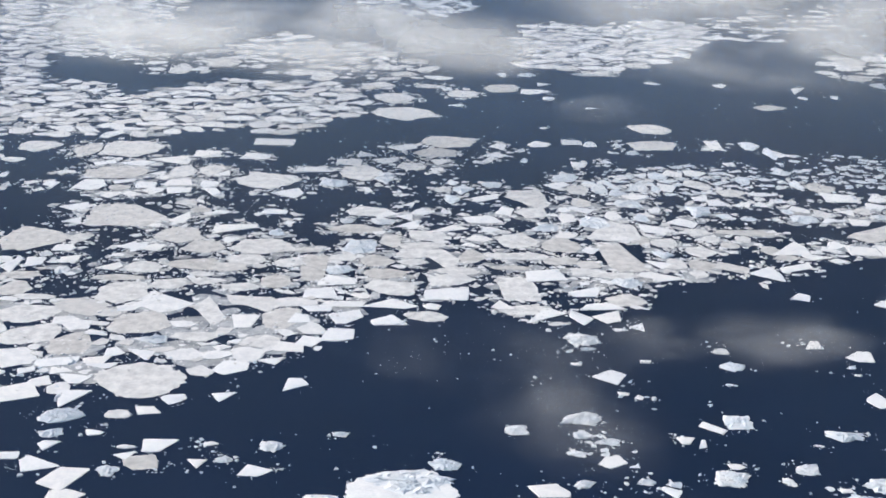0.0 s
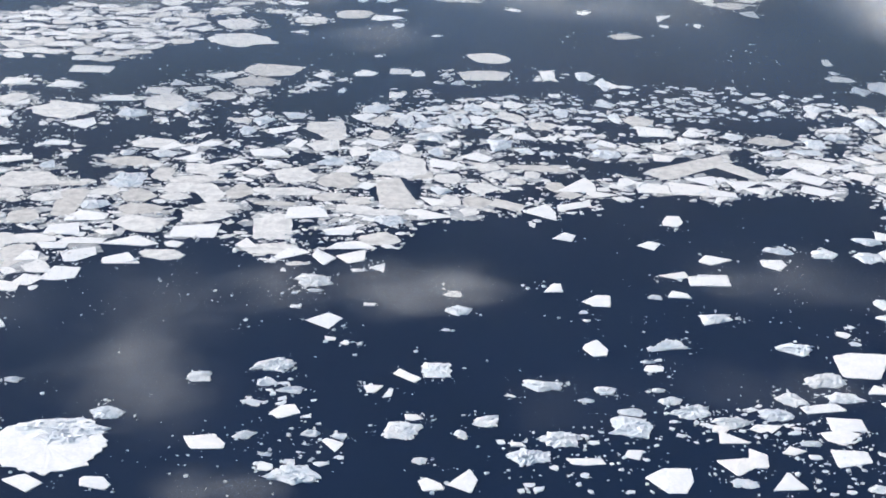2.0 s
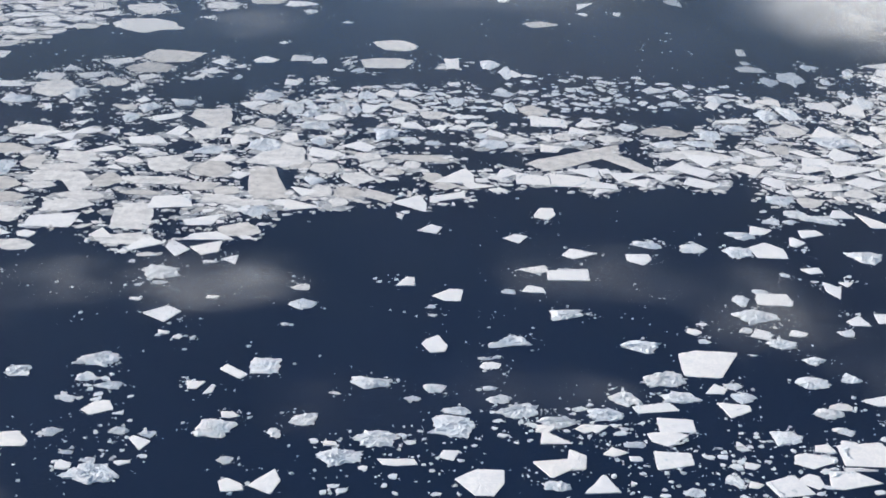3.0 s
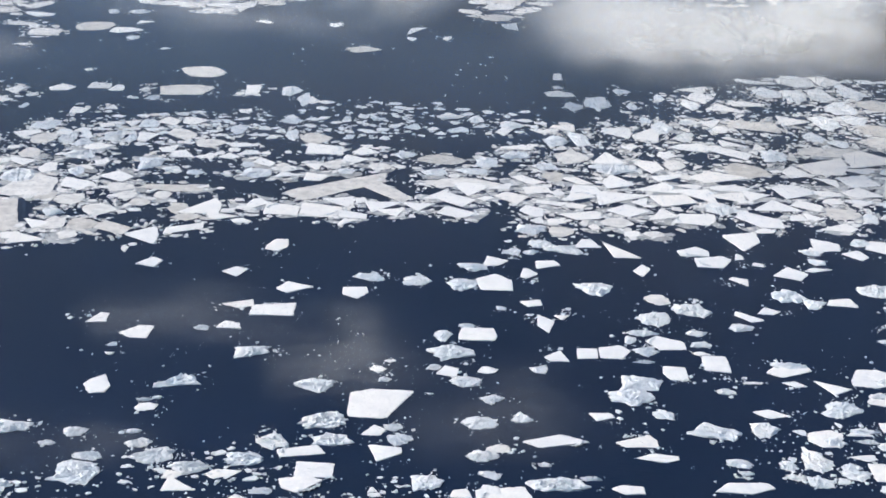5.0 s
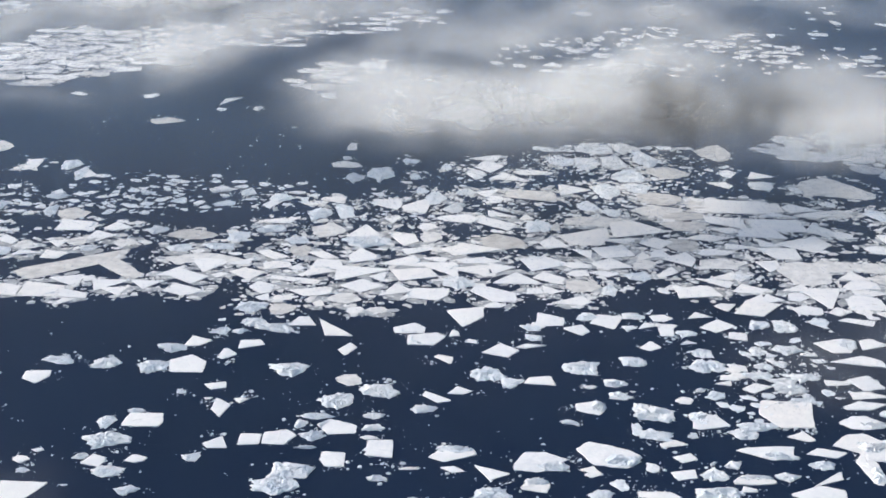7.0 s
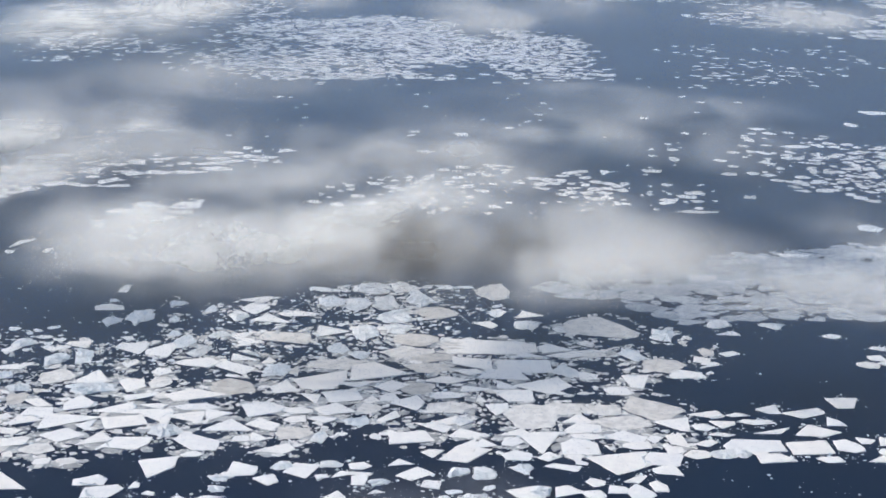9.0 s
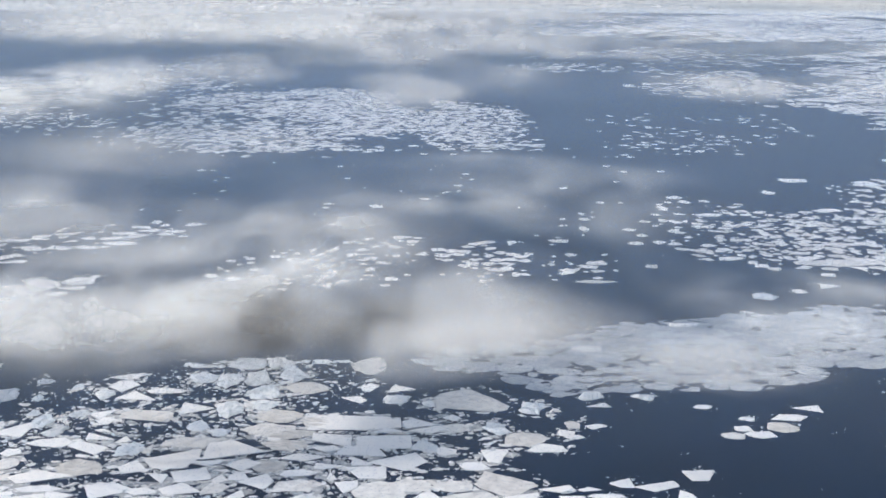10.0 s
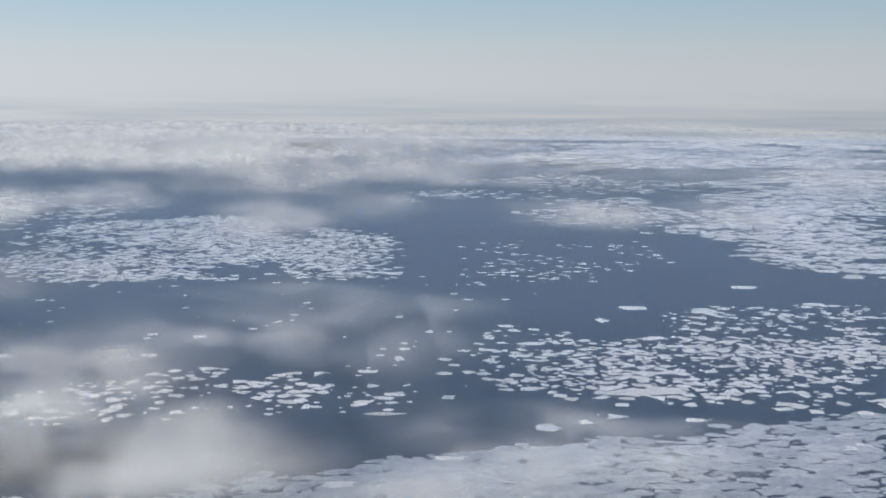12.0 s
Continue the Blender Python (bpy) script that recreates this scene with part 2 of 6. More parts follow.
def slab_mesh(name, w, d, corners, cut, ragged, height, mat, uneven, bearings=None):
    """A flat floe: chipped sides down below the water, a thin bevel and a gently uneven top."""
    o = outline(corners, cut, ragged, bearings) * (w, d)
    n = len(o)
    short = min(w, d)
    rings = [(1.0, -0.35), (1.0, height * 0.72), (1 - 0.12 / short, height), (0.62, height + uneven * 0.6), (0.25, height + uneven)]
    verts = []
    for f, z in rings:
        for k in range(n):
            dz = rng.normal(0, uneven * 0.35) if z > height * 0.9 else 0
            verts.append((o[k, 0] * f, o[k, 1] * f, z + dz))
    verts.append((0, 0, height + uneven))
    faces = [(j * n + k, j * n + (k + 1) % n, (j + 1) * n + (k + 1) % n, (j + 1) * n + k) for j in range(len(rings) - 1) for k in range(n)]
    faces += [((len(rings) - 1) * n + k, (len(rings) - 1) * n + (k + 1) % n, len(rings) * n) for k in range(n)]
    return mesh_of(name, verts, faces, mat)


def rubble_mesh(name, w, d, height, bearings=None):
    """A refrozen heap of broken ice: an angular, ragged outline and a finely jagged top."""
    o = outline(int(rng.integers(5, 8)), 0.1, 0.08, bearings) * (w, d)
    n = len(o)
    rings = int(np.clip(max(w, d) * 1.1, 6, 13))
    verts = [(x, y, -0.35) for x, y in o] + [(x, y, 0.1 + rng.uniform(0, 0.1)) for x, y in o]
    off = rng.uniform(0, 99)
    for j in range(1, rings):
        f = 1 - j / rings
        for k in range(n):
            jx, jy = rng.uniform(-0.45, 0.45, 2) * (w / rings / 2, d / rings / 2)
            x, y = o[k, 0] * f + jx, o[k, 1] * f + jy
            ridge = 0.5 + 0.9 * noise.noise((x * 0.45 + off, y * 0.45, 0.0))
            h = height * (0.2 + 0.55 * rng.random() ** 2 + 0.55 * max(0, ridge)) * min(1, 0.5 + 1.5 * (1 - f))
            verts.append((x, y, h))
    verts.append((0, 0, height * 0.5))
    faces = [(j * n + k, j * n + (k + 1) % n, (j + 1) * n + (k + 1) % n, (j + 1) * n + k) for j in range(rings) for k in range(n)]
    faces += [(rings * n + k, rings * n + (k + 1) % n, (rings + 1) * n) for k in range(n)]
    return mesh_of(name, verts, faces, RUBBLE)


def block_mesh(k):
    """A tilted, wedge-like block of broken ice."""
    local = np.random.default_rng(50 + k)
    c = local.uniform(0.6, 1.0, (8, 3)) * [(x, y, z) for z in (-1, 1) for x, y in ((-1, -1), (1, -1), (1, 1), (-1, 1))]
    c[:, 2] *= 0.45
    return mesh_of("block", [tuple(v) for v in c], [(3, 2, 1, 0), (4, 5, 6, 7), (0, 1, 5, 4), (1, 2, 6, 5), (2, 3, 7, 6), (3, 0, 4, 7)], RUBBLE)


BLOCKS = [block_mesh(k) for k in range(5)]


def add_block(parent, x, y, z, size):
    b = part("ice_block", BLOCKS[rng.integers(5)], parent)
    b.location = (x, y, z)
    b.rotation_euler = (rng.uniform(-0.6, 0.6), rng.uniform(-0.6, 0.6), rng.uniform(0, math.tau))
    b.scale = [size * f for f in rng.uniform(0.7, 1.2, 3)]
    return b


def size_word(w):
    return "small" if w < 4 else "broad" if w > 11 else "medium-sized"


def settle(name, x, y, w, d, label, category, group):
    ob = tagged(new(name), label, category, group)
    ob.location = (x, y, 0)
    FLOES.append((x, y, w / 2, d / 2))
    return ob


def snow_floe(x, y, w, d, bearings=None):
    """A flat plate of ice under clean snow; the larger ones carry a low ridge of blocks along an edge."""
    corners = len(bearings) if bearings else int(rng.choice([3, 4, 4, 4, 5, 5, 6]))
    shape = {3: "three-sided", 4: "four-sided", 5: "five-sided", 6: "six-sided"}.get(corners, "rounded")
    if w < 6.5:
        ob = settle("ice_cake", x, y, w, d, f"small flat {shape} cake of snow-white ice on dark water", "ice cake", "small flat ice cakes")
    elif w > 10.5:
        ob = settle("ice_sheet", x, y, w, d, f"broad flat {shape} sheet of snow-white ice with straight broken edges", "ice sheet", "broad flat ice sheets")
    else:
        ob = settle("snow_floe", x, y, w, d, f"{size_word(w)} flat {shape} snow-white ice floe with sharp broken edges", "ice floe", "flat snow-covered floes")
    h = rng.uniform(0.12, 0.22)
    part("slab", slab_mesh("slab", w, d, corners, 0.06, 0.012, h, SNOW, 0.05, bearings), ob)
    if w > 8 and rng.random() < 0.4:
        a0 = rng.uniform(0, math.tau)
        for k in range(7):
            a = a0 + k * 0.2
            add_block(ob, math.cos(a) * w * 0.40, math.sin(a) * d * 0.40, h + 0.05, rng.uniform(0.2, 0.45))


def ridged_floe(x, y, w, d, bearings=None):
    """A flat, snowy floe with a heap of broken ice frozen to one side."""
    ob = settle("ridged_floe", x, y, w, d, f"{size_word(w)} snow-white ice floe with a ridge of broken ice", "ice floe", "ridged floes")
    corners = len(bearings) if bearings else int(rng.choice([5, 6, 7]))
    h = rng.uniform(0.12, 0.22)
    part("slab", slab_mesh("slab", w * 0.97, d * 0.97, corners, 0.1, 0.025, h, SNOW, 0.06, bearings), ob)
    fx, fy, fw, fd = ((0.05, 0.25, 0.8, 0.5), (0.24, 0.08, 0.5, 0.8), (-0.24, 0.1, 0.5, 0.75), (0.2, -0.2, 0.6, 0.5))[rng.integers(4)]
    ridge = part("ridge", rubble_mesh("ridge", w * fw, d * fd, rng.uniform(0.5, 0.8)), ob, "jagged blue-white ridge of broken ice")
    ridge.location = (fx * w, fy * d, 0)
    ridge.rotation_euler[2] = rng.uniform(-0.2, 0.2)
    for k in range(5):
        a = rng.uniform(0, math.tau)
        add_block(ob, fx * w + math.cos(a) * w * fw * 0.4, fy * d + math.sin(a) * d * fd * 0.4, h + 0.1, rng.uniform(0.25, 0.5))


def thin_floe(x, y, w, d, bearings=None):
    """A low, greyish, refrozen sheet with worn edges."""
    ob = settle("thin_floe", x, y, w, d, f"{size_word(w)} low grey sheet of thin refrozen ice with worn edges", "ice floe", "thin grey floes")
    part("slab", slab_mesh("slab", w, d, int(rng.choice([7, 8, 9, 10])), 0.12, 0.04, rng.uniform(0.08, 0.14), THIN, 0.04, bearings), ob)


def rubble_floe(x, y, w, d, bearings=None):
    """A floe of jumbled, refrozen blocks."""
    ob = settle("rubble_floe", x, y, w, d, f"{size_word(w)} rough blue-white floe of jumbled refrozen ice blocks", "ice floe", "rough rubble floes")
    h = min(0.75, 0.22 + 0.04 * w)
    part("slab", rubble_mesh("slab", w, d, h, bearings), ob)
    for k in range(int(min(9, 2 + w * 0.6))):
        a, f = rng.uniform(0, math.tau), rng.uniform(0.1, 0.36)
        add_block(ob, math.cos(a) * w * f, math.sin(a) * d * f, h * 0.5, rng.uniform(0.2, 0.45))


snow_floe(298.0, 349.8, 5.4, 5.9, (200, 80, 345, 260))
rubble_floe(292.5, 340.5, 6.6, 5.6)
rubble_floe(287.0, 328.6, 5.8, 4.6)
rubble_floe(287.3, 322.2, 5.7, 4.4)
ridged_floe(279.8, 315.9, 7.1, 7.0)
snow_floe(280.8, 326.4, 3.2, 1.3)
rubble_floe(293.8, 313.6, 9.9, 8.5)
rubble_floe(292.6, 303.6, 8.1, 5.4)
snow_floe(295.9, 299.9, 6.3, 3.3, (180, 80, 350, 230))
ridged_floe(281.5, 294.8, 13.7, 11.4)
snow_floe(289.9, 289.5, 3.0, 4.0)
snow_floe(277.4, 286.8, 3.9, 3.0)
snow_floe(297.3, 293.9, 5.2, 4.1, (170, 60, 345, 250))
snow_floe(295.9, 286.9, 5.3, 4.4, (160, 40, 330, 240))
rubble_floe(282.1, 282.5, 3.9, 4.6)
rubble_floe(278.1, 277.7, 5.6, 5.8)
snow_floe(290.9, 278.4, 6.3, 3.7)
snow_floe(301.5, 320.4, 4.4, 3.8)
ridged_floe(305.5, 310.5, 8.8, 8.4)
rubble_floe(309.1, 323.0, 5.2, 5.0)
rubble_floe(306.3, 325.7, 2.6, 2.1)
snow_floe(319.7, 327.1, 7.4, 5.2, (190, 95, 20, 250))
snow_floe(323.9, 314.4, 13.3, 13.2, (180, 127, 41, 302, 242))
rubble_floe(315.6, 308.1, 9.5, 4.0)
rubble_floe(311.7, 304.7, 6.9, 5.0)
snow_floe(323.9, 304.0, 5.9, 4.5)
rubble_floe(300.5, 303.3, 2.5, 1.8)
ridged_floe(315.1, 296.4, 13.2, 6.2)
rubble_floe(306.9, 291.1, 4.0, 3.6)
snow_floe(327.8, 296.7, 8.9, 4.3, (190, 110, 10, 290))
rubble_floe(302.3, 287.1, 6.3, 5.3)
ridged_floe(309.9, 285.1, 9.3, 3.9)
rubble_floe(317.2, 286.4, 5.6, 3.9)
snow_floe(308.0, 281.5, 3.4, 2.4)
rubble_floe(302.0, 279.4, 10.2, 5.9)
rubble_floe(325.4, 291.4, 5.9, 4.1)
snow_floe(325.1, 286.0, 7.2, 6.3)
snow_floe(321.8, 279.7, 11.4, 7.4)
ridged_floe(335.1, 290.5, 4.7, 13.9)
ridged_floe(335.9, 301.2, 12.2, 9.7)
ridged_floe(339.3, 310.7, 10.9, 7.0)
snow_floe(342.3, 318.9, 10.4, 4.4)
snow_floe(345.8, 330.6, 8.1, 7.9)
snow_floe(339.7, 330.4, 6.7, 2.9)
snow_floe(345.2, 324.1, 9.2, 4.0)
snow_floe(347.2, 342.4, 13.2, 6.5, (175, 70, 20, 330))
ridged_floe(344.8, 351.5, 11.4, 8.9)
snow_floe(354.3, 352.5, 7.2, 6.9)
snow_floe(336.3, 345.8, 4.2, 1.8)
rubble_floe(310.0, 338.6, 9.6, 7.5)
rubble_floe(309.9, 345.9, 5.6, 5.8)
snow_floe(316.4, 336.6, 4.9, 4.2)
rubble_floe(323.7, 339.0, 4.9, 4.3)
rubble_floe(328.0, 340.1, 4.1, 4.4)
rubble_floe(319.8, 333.6, 5.4, 3.5)
rubble_floe(327.5, 326.4, 7.9, 5.2)
rubble_floe(326.6, 331.1, 6.7, 3.5)
rubble_floe(333.8, 333.2, 4.1, 3.6)
snow_floe(314.2, 332.5, 4.9, 2.9)
rubble_floe(331.4, 348.3, 8.5, 6.0)
rubble_floe(324.2, 347.4, 4.8, 5.9)
snow_floe(312.3, 329.5, 4.0, 2.8)
rubble_floe(321.5, 323.3, 3.1, 2.7)
rubble_floe(328.8, 321.3, 6.5, 3.3)
ridged_floe(248.7, 294.1, 10.4, 6.8)
snow_floe(248.6, 287.9, 5.2, 2.7)
snow_floe(239.8, 288.0, 4.5, 1.2)
snow_floe(256.7, 286.7, 7.3, 6.0, (140, 350, 260))
ridged_floe(266.9, 291.3, 12.0, 8.7)
ridged_floe(265.2, 281.8, 6.3, 5.8)
rubble_floe(255.9, 277.5, 9.2, 7.4)
snow_floe(240.9, 275.0, 7.3, 3.7, (160, 90, 340, 260))
rubble_floe(238.6, 268.5, 6.2, 6.1)
ridged_floe(249.9, 265.9, 7.7, 6.8)
snow_floe(265.7, 268.7, 7.4, 7.9, (140, 40, 330, 250, 170))
rubble_floe(258.5, 269.0, 6.2, 2.3)
snow_floe(279.5, 268.7, 7.4, 8.0, (115, 45, 330, 280, 200))
snow_floe(275.8, 264.8, 6.6, 2.3)
snow_floe(269.2, 264.1, 5.5, 2.2)
rubble_floe(246.1, 257.8, 6.4, 9.6)
snow_floe(261.1, 255.2, 8.5, 6.3)
snow_floe(272.9, 259.0, 6.5, 5.4, (100, 340, 290, 200))
snow_floe(280.6, 259.9, 5.4, 5.4, (150, 40, 330, 235))
snow_floe(288.6, 278.4, 6.5, 3.5, (150, 30, 310, 200))
rubble_floe(290.2, 271.5, 4.5, 3.7)
rubble_floe(262.5, 263.4, 6.6, 3.0)
rubble_floe(268.6, 261.3, 4.3, 1.8)
snow_floe(255.4, 259.1, 5.4, 2.5)
rubble_floe(252.2, 255.5, 4.2, 3.2)
rubble_floe(257.9, 265.2, 4.4, 1.8)
snow_floe(282.0, 255.0, 3.2, 2.5)
snow_floe(288.6, 255.8, 5.3, 3.3)
rubble_floe(240.1, 255.6, 3.6, 3.6)
snow_floe(245.2, 320.3, 6.6, 5.7)
snow_floe(99.2, 342.5, 6.4, 6.1, (205, 85, 20, 300))
snow_floe(129.7, 355.4, 5.8, 8.0, (190, 110, 50, 350, 285, 215))
snow_floe(121.4, 338.2, 6.3, 5.9, (180, 90, 30, 285))
snow_floe(137.3, 329.7, 8.9, 6.2, (195, 115, 10, 250))
snow_floe(152.0, 327.8, 6.4, 6.7, (195, 140, 50, 5, 285))
rubble_floe(154.7, 337.0, 8.3, 5.1)
rubble_floe(166.6, 335.8, 7.4, 6.4)
snow_floe(133.6, 317.4, 10.4, 7.0, (160, 40, 320, 222))
snow_floe(125.1, 319.9, 7.6, 4.7, (190, 50, 335, 280))
snow_floe(124.9, 308.7, 5.8, 3.8)
rubble_floe(118.7, 306.9, 3.5, 2.6)
snow_floe(94.3, 310.5, 4.5, 5.1, (215, 85, 40, 330))
snow_floe(104.5, 304.1, 7.2, 6.5)
rubble_floe(131.8, 295.5, 8.0, 6.1, (150, 35, 350, 230))
rubble_floe(100.8, 297.6, 2.2, 1.9)
snow_floe(101.1, 293.2, 1.7, 1.3)
rubble_floe(198.5, 360.8, 7.4, 5.8)
rubble_floe(204.0, 357.5, 10.6, 6.5)
snow_floe(210.6, 362.0, 7.1, 5.9)
snow_floe(219.4, 358.2, 9.1, 10.2)
rubble_floe(190.4, 355.5, 5.2, 4.9)
rubble_floe(195.5, 355.1, 4.4, 3.5)
snow_floe(186.2, 348.7, 6.6, 6.1)
rubble_floe(180.3, 344.5, 7.9, 5.3)
snow_floe(199.5, 347.5, 6.3, 5.4, (140, 60, 0, 222))
snow_floe(194.4, 341.6, 4.5, 5.9)
snow_floe(223.1, 345.6, 4.6, 7.4)
rubble_floe(177.7, 333.9, 7.9, 7.6)
snow_floe(185.6, 336.1, 9.1, 9.7, (165, 85, 10, 315, 235))
rubble_floe(209.9, 333.4, 9.9, 8.2)
thin_floe(224.6, 328.3, 6.5, 6.1)
snow_floe(194.2, 324.5, 5.3, 4.1)
rubble_floe(187.0, 321.3, 2.4, 2.2)
snow_floe(197.1, 313.7, 4.1, 9.0, (130, 15, 280, 190))
snow_floe(201.1, 317.1, 3.7, 2.7)
snow_floe(193.6, 318.1, 2.1, 1.0)
rubble_floe(222.2, 317.6, 8.4, 8.6)
snow_floe(181.3, 307.3, 8.9, 6.4, (200, 130, 50, 345, 310, 222))
rubble_floe(173.5, 306.0, 4.5, 6.4)
rubble_floe(178.9, 311.4, 4.1, 2.6)
rubble_floe(175.3, 298.1, 11.1, 8.2, (165, 90, 20, 345, 250))
snow_floe(198.5, 297.8, 5.4, 5.0, (195, 70, 315, 240))
snow_floe(205.5, 299.3, 4.7, 5.0, (138, 42, 325, 222))
snow_floe(211.7, 300.5, 7.2, 6.7, (150, 70, 15, 290, 222))
rubble_floe(219.0, 310.2, 7.7, 3.2)
rubble_floe(215.8, 306.4, 3.0, 4.2)
rubble_floe(218.6, 301.1, 6.2, 5.1)
snow_floe(223.6, 305.5, 8.9, 6.9, (165, 110, 10, 320, 250))
rubble_floe(217.6, 296.1, 4.9, 1.3)
rubble_floe(194.4, 291.5, 4.3, 3.8)
snow_floe(183.4, 290.3, 4.6, 3.3)
rubble_floe(171.8, 291.1, 3.1, 2.8)
snow_floe(174.7, 289.3, 4.8, 5.2)
rubble_floe(178.6, 285.1, 7.1, 5.1)
snow_floe(159.9, 289.5, 3.6, 3.3)
snow_floe(162.2, 293.4, 2.7, 1.8)
rubble_floe(161.6, 285.1, 2.8, 2.2)
snow_floe(252.4, 366.5, 9.7, 13.1, (155, 40, 355, 262))
snow_floe(274.2, 365.3, 7.6, 9.2)
rubble_floe(284.0, 367.5, 6.1, 5.4)
snow_floe(288.9, 364.5, 9.1, 9.2)
snow_floe(280.6, 359.0, 6.6, 6.7)
rubble_floe(296.2, 368.3, 6.1, 4.6)
snow_floe(303.4, 367.3, 6.1, 4.6)
snow_floe(302.9, 362.7, 7.6, 2.2)
snow_floe(294.2, 360.7, 3.9, 2.9)
snow_floe(303.6, 358.8, 4.2, 6.0)
rubble_floe(268.8, 360.1, 5.4, 4.4)
snow_floe(238.0, 358.7, 8.3, 6.5)
snow_floe(242.4, 352.1, 9.6, 7.7, (190, 150, 60, 20, 290, 222))
snow_floe(249.4, 355.8, 2.6, 4.2)
snow_floe(253.4, 351.1, 3.2, 2.7)
rubble_floe(269.3, 353.6, 4.4, 4.2)
snow_floe(260.7, 346.0, 9.2, 8.2, (200, 90, 0, 290))
snow_floe(268.3, 348.6, 7.8, 2.7)
snow_floe(246.7, 340.4, 4.8, 5.2)
rubble_floe(279.7, 336.6, 9.5, 7.9)
rubble_floe(257.2, 332.6, 8.8, 8.3)
rubble_floe(262.9, 328.2, 5.7, 6.2)
snow_floe(269.1, 329.5, 7.4, 4.9)
snow_floe(280.4, 326.8, 3.5, 1.0)
rubble_floe(232.1, 322.6, 9.6, 7.7)
snow_floe(250.4, 323.8, 5.6, 4.1)
rubble_floe(242.4, 314.4, 6.3, 4.4)
rubble_floe(291.0, 315.4, 4.0, 6.4)
rubble_floe(274.5, 309.0, 4.4, 2.6)
rubble_floe(231.4, 310.6, 5.2, 3.2)
rubble_floe(231.5, 305.4, 5.1, 3.1)
snow_floe(231.0, 300.8, 4.3, 1.9)
snow_floe(233.3, 296.0, 5.7, 7.6, (140, 42, 318, 215))
snow_floe(223.7, 291.4, 5.3, 6.3, (130, 40, 315, 245, 185))
rubble_floe(288.9, 306.1, 2.6, 6.0)
snow_floe(102.1, 279.7, 5.7, 8.0)
rubble_floe(118.9, 282.2, 9.3, 6.1, (200, 100, 60, 345, 220))
rubble_floe(114.8, 280.1, 2.5, 2.6)
snow_floe(114.1, 270.9, 4.7, 3.4)
rubble_floe(113.1, 273.7, 3.4, 1.1)
rubble_floe(147.2, 281.5, 9.3, 6.0)
snow_floe(161.2, 274.9, 13.2, 12.0, (222, 146, 110, 43, 281))
rubble_floe(150.2, 267.6, 10.2, 7.1)
rubble_floe(141.1, 259.1, 6.7, 6.3)
rubble_floe(152.8, 260.4, 8.6, 4.7)
rubble_floe(119.0, 253.0, 8.8, 6.2, (190, 60, 30, 330, 260))
rubble_floe(136.6, 252.5, 7.7, 5.7, (200, 140, 70, 20, 330, 240))
snow_floe(147.1, 255.8, 9.5, 4.6)
snow_floe(150.3, 249.4, 7.3, 5.5, (190, 140, 35, 320, 225))
snow_floe(160.5, 264.3, 4.8, 4.0, (225, 90, 10, 300))
snow_floe(163.1, 255.9, 6.6, 5.7, (150, 20, 350, 250))
rubble_floe(126.9, 249.0, 8.3, 5.2)
rubble_floe(115.7, 257.2, 5.3, 3.5)
snow_floe(148.1, 244.5, 8.1, 5.6)
snow_floe(134.5, 247.1, 5.1, 3.2)
snow_floe(126.3, 243.4, 6.1, 4.9)
rubble_floe(113.9, 261.4, 3.2, 1.9)
snow_floe(124.5, 246.6, 4.1, 2.8)
rubble_floe(165.8, 260.8, 5.4, 4.7)
rubble_floe(164.2, 265.5, 4.0, 3.2)
rubble_floe(184.1, 277.7, 5.3, 4.4)
rubble_floe(181.4, 268.2, 7.8, 5.4)
rubble_floe(190.0, 270.8, 4.7, 4.6)
snow_floe(206.2, 271.9, 5.2, 3.3)
snow_floe(196.2, 262.0, 13.1, 5.1, (190, 80, 0, 245))
snow_floe(212.1, 262.9, 8.3, 4.7, (195, 55, 10, 318, 240))
rubble_floe(181.8, 255.8, 6.6, 4.5)
thin_floe(184.9, 258.8, 5.0, 3.0)
snow_floe(215.5, 257.0, 8.2, 3.3)
rubble_floe(183.2, 249.2, 4.6, 3.1)
rubble_floe(171.5, 246.0, 6.4, 5.6)
rubble_floe(195.7, 246.8, 12.4, 4.9)
rubble_floe(215.8, 286.5, 9.8, 6.6)
rubble_floe(213.1, 280.5, 9.8, 7.7)
rubble_floe(218.7, 273.5, 4.6, 4.2)
snow_floe(171.3, 279.5, 1.6, 0.7)
rubble_floe(193.6, 253.5, 2.5, 1.7)
snow_floe(182.9, 244.4, 4.1, 3.0)
snow_floe(208.6, 245.6, 6.2, 3.0)
rubble_floe(202.0, 249.0, 4.2, 1.6)
rubble_floe(227.9, 267.3, 11.2, 7.0)
rubble_floe(233.3, 283.9, 4.3, 2.6)
snow_floe(276.9, 288.3, 4.4, 3.3)
snow_floe(257.0, 268.4, 5.6, 2.4)
snow_floe(259.2, 253.8, 7.3, 6.5, (135, 80, 5, 290, 222))
rubble_floe(252.6, 252.7, 6.4, 4.1)
rubble_floe(240.8, 251.3, 4.2, 2.4)
snow_floe(230.3, 247.3, 11.4, 3.8)
rubble_floe(245.2, 249.9, 5.3, 4.3)
rubble_floe(271.4, 254.0, 5.4, 4.2)
rubble_floe(270.8, 265.9, 6.7, 2.8)
snow_floe(271.4, 250.2, 4.2, 3.3)
snow_floe(277.6, 270.5, 4.6, 6.1)
rubble_floe(230.9, 255.8, 5.4, 3.3)
rubble_floe(231.5, 252.4, 3.2, 1.7)
rubble_floe(36.0, 310.9, 9.8, 8.4)
rubble_floe(37.0, 305.4, 4.1, 1.7)
snow_floe(50.9, 319.6, 3.7, 5.4)
snow_floe(46.3, 317.6, 3.4, 1.9)
snow_floe(33.2, 296.4, 2.9, 1.6)
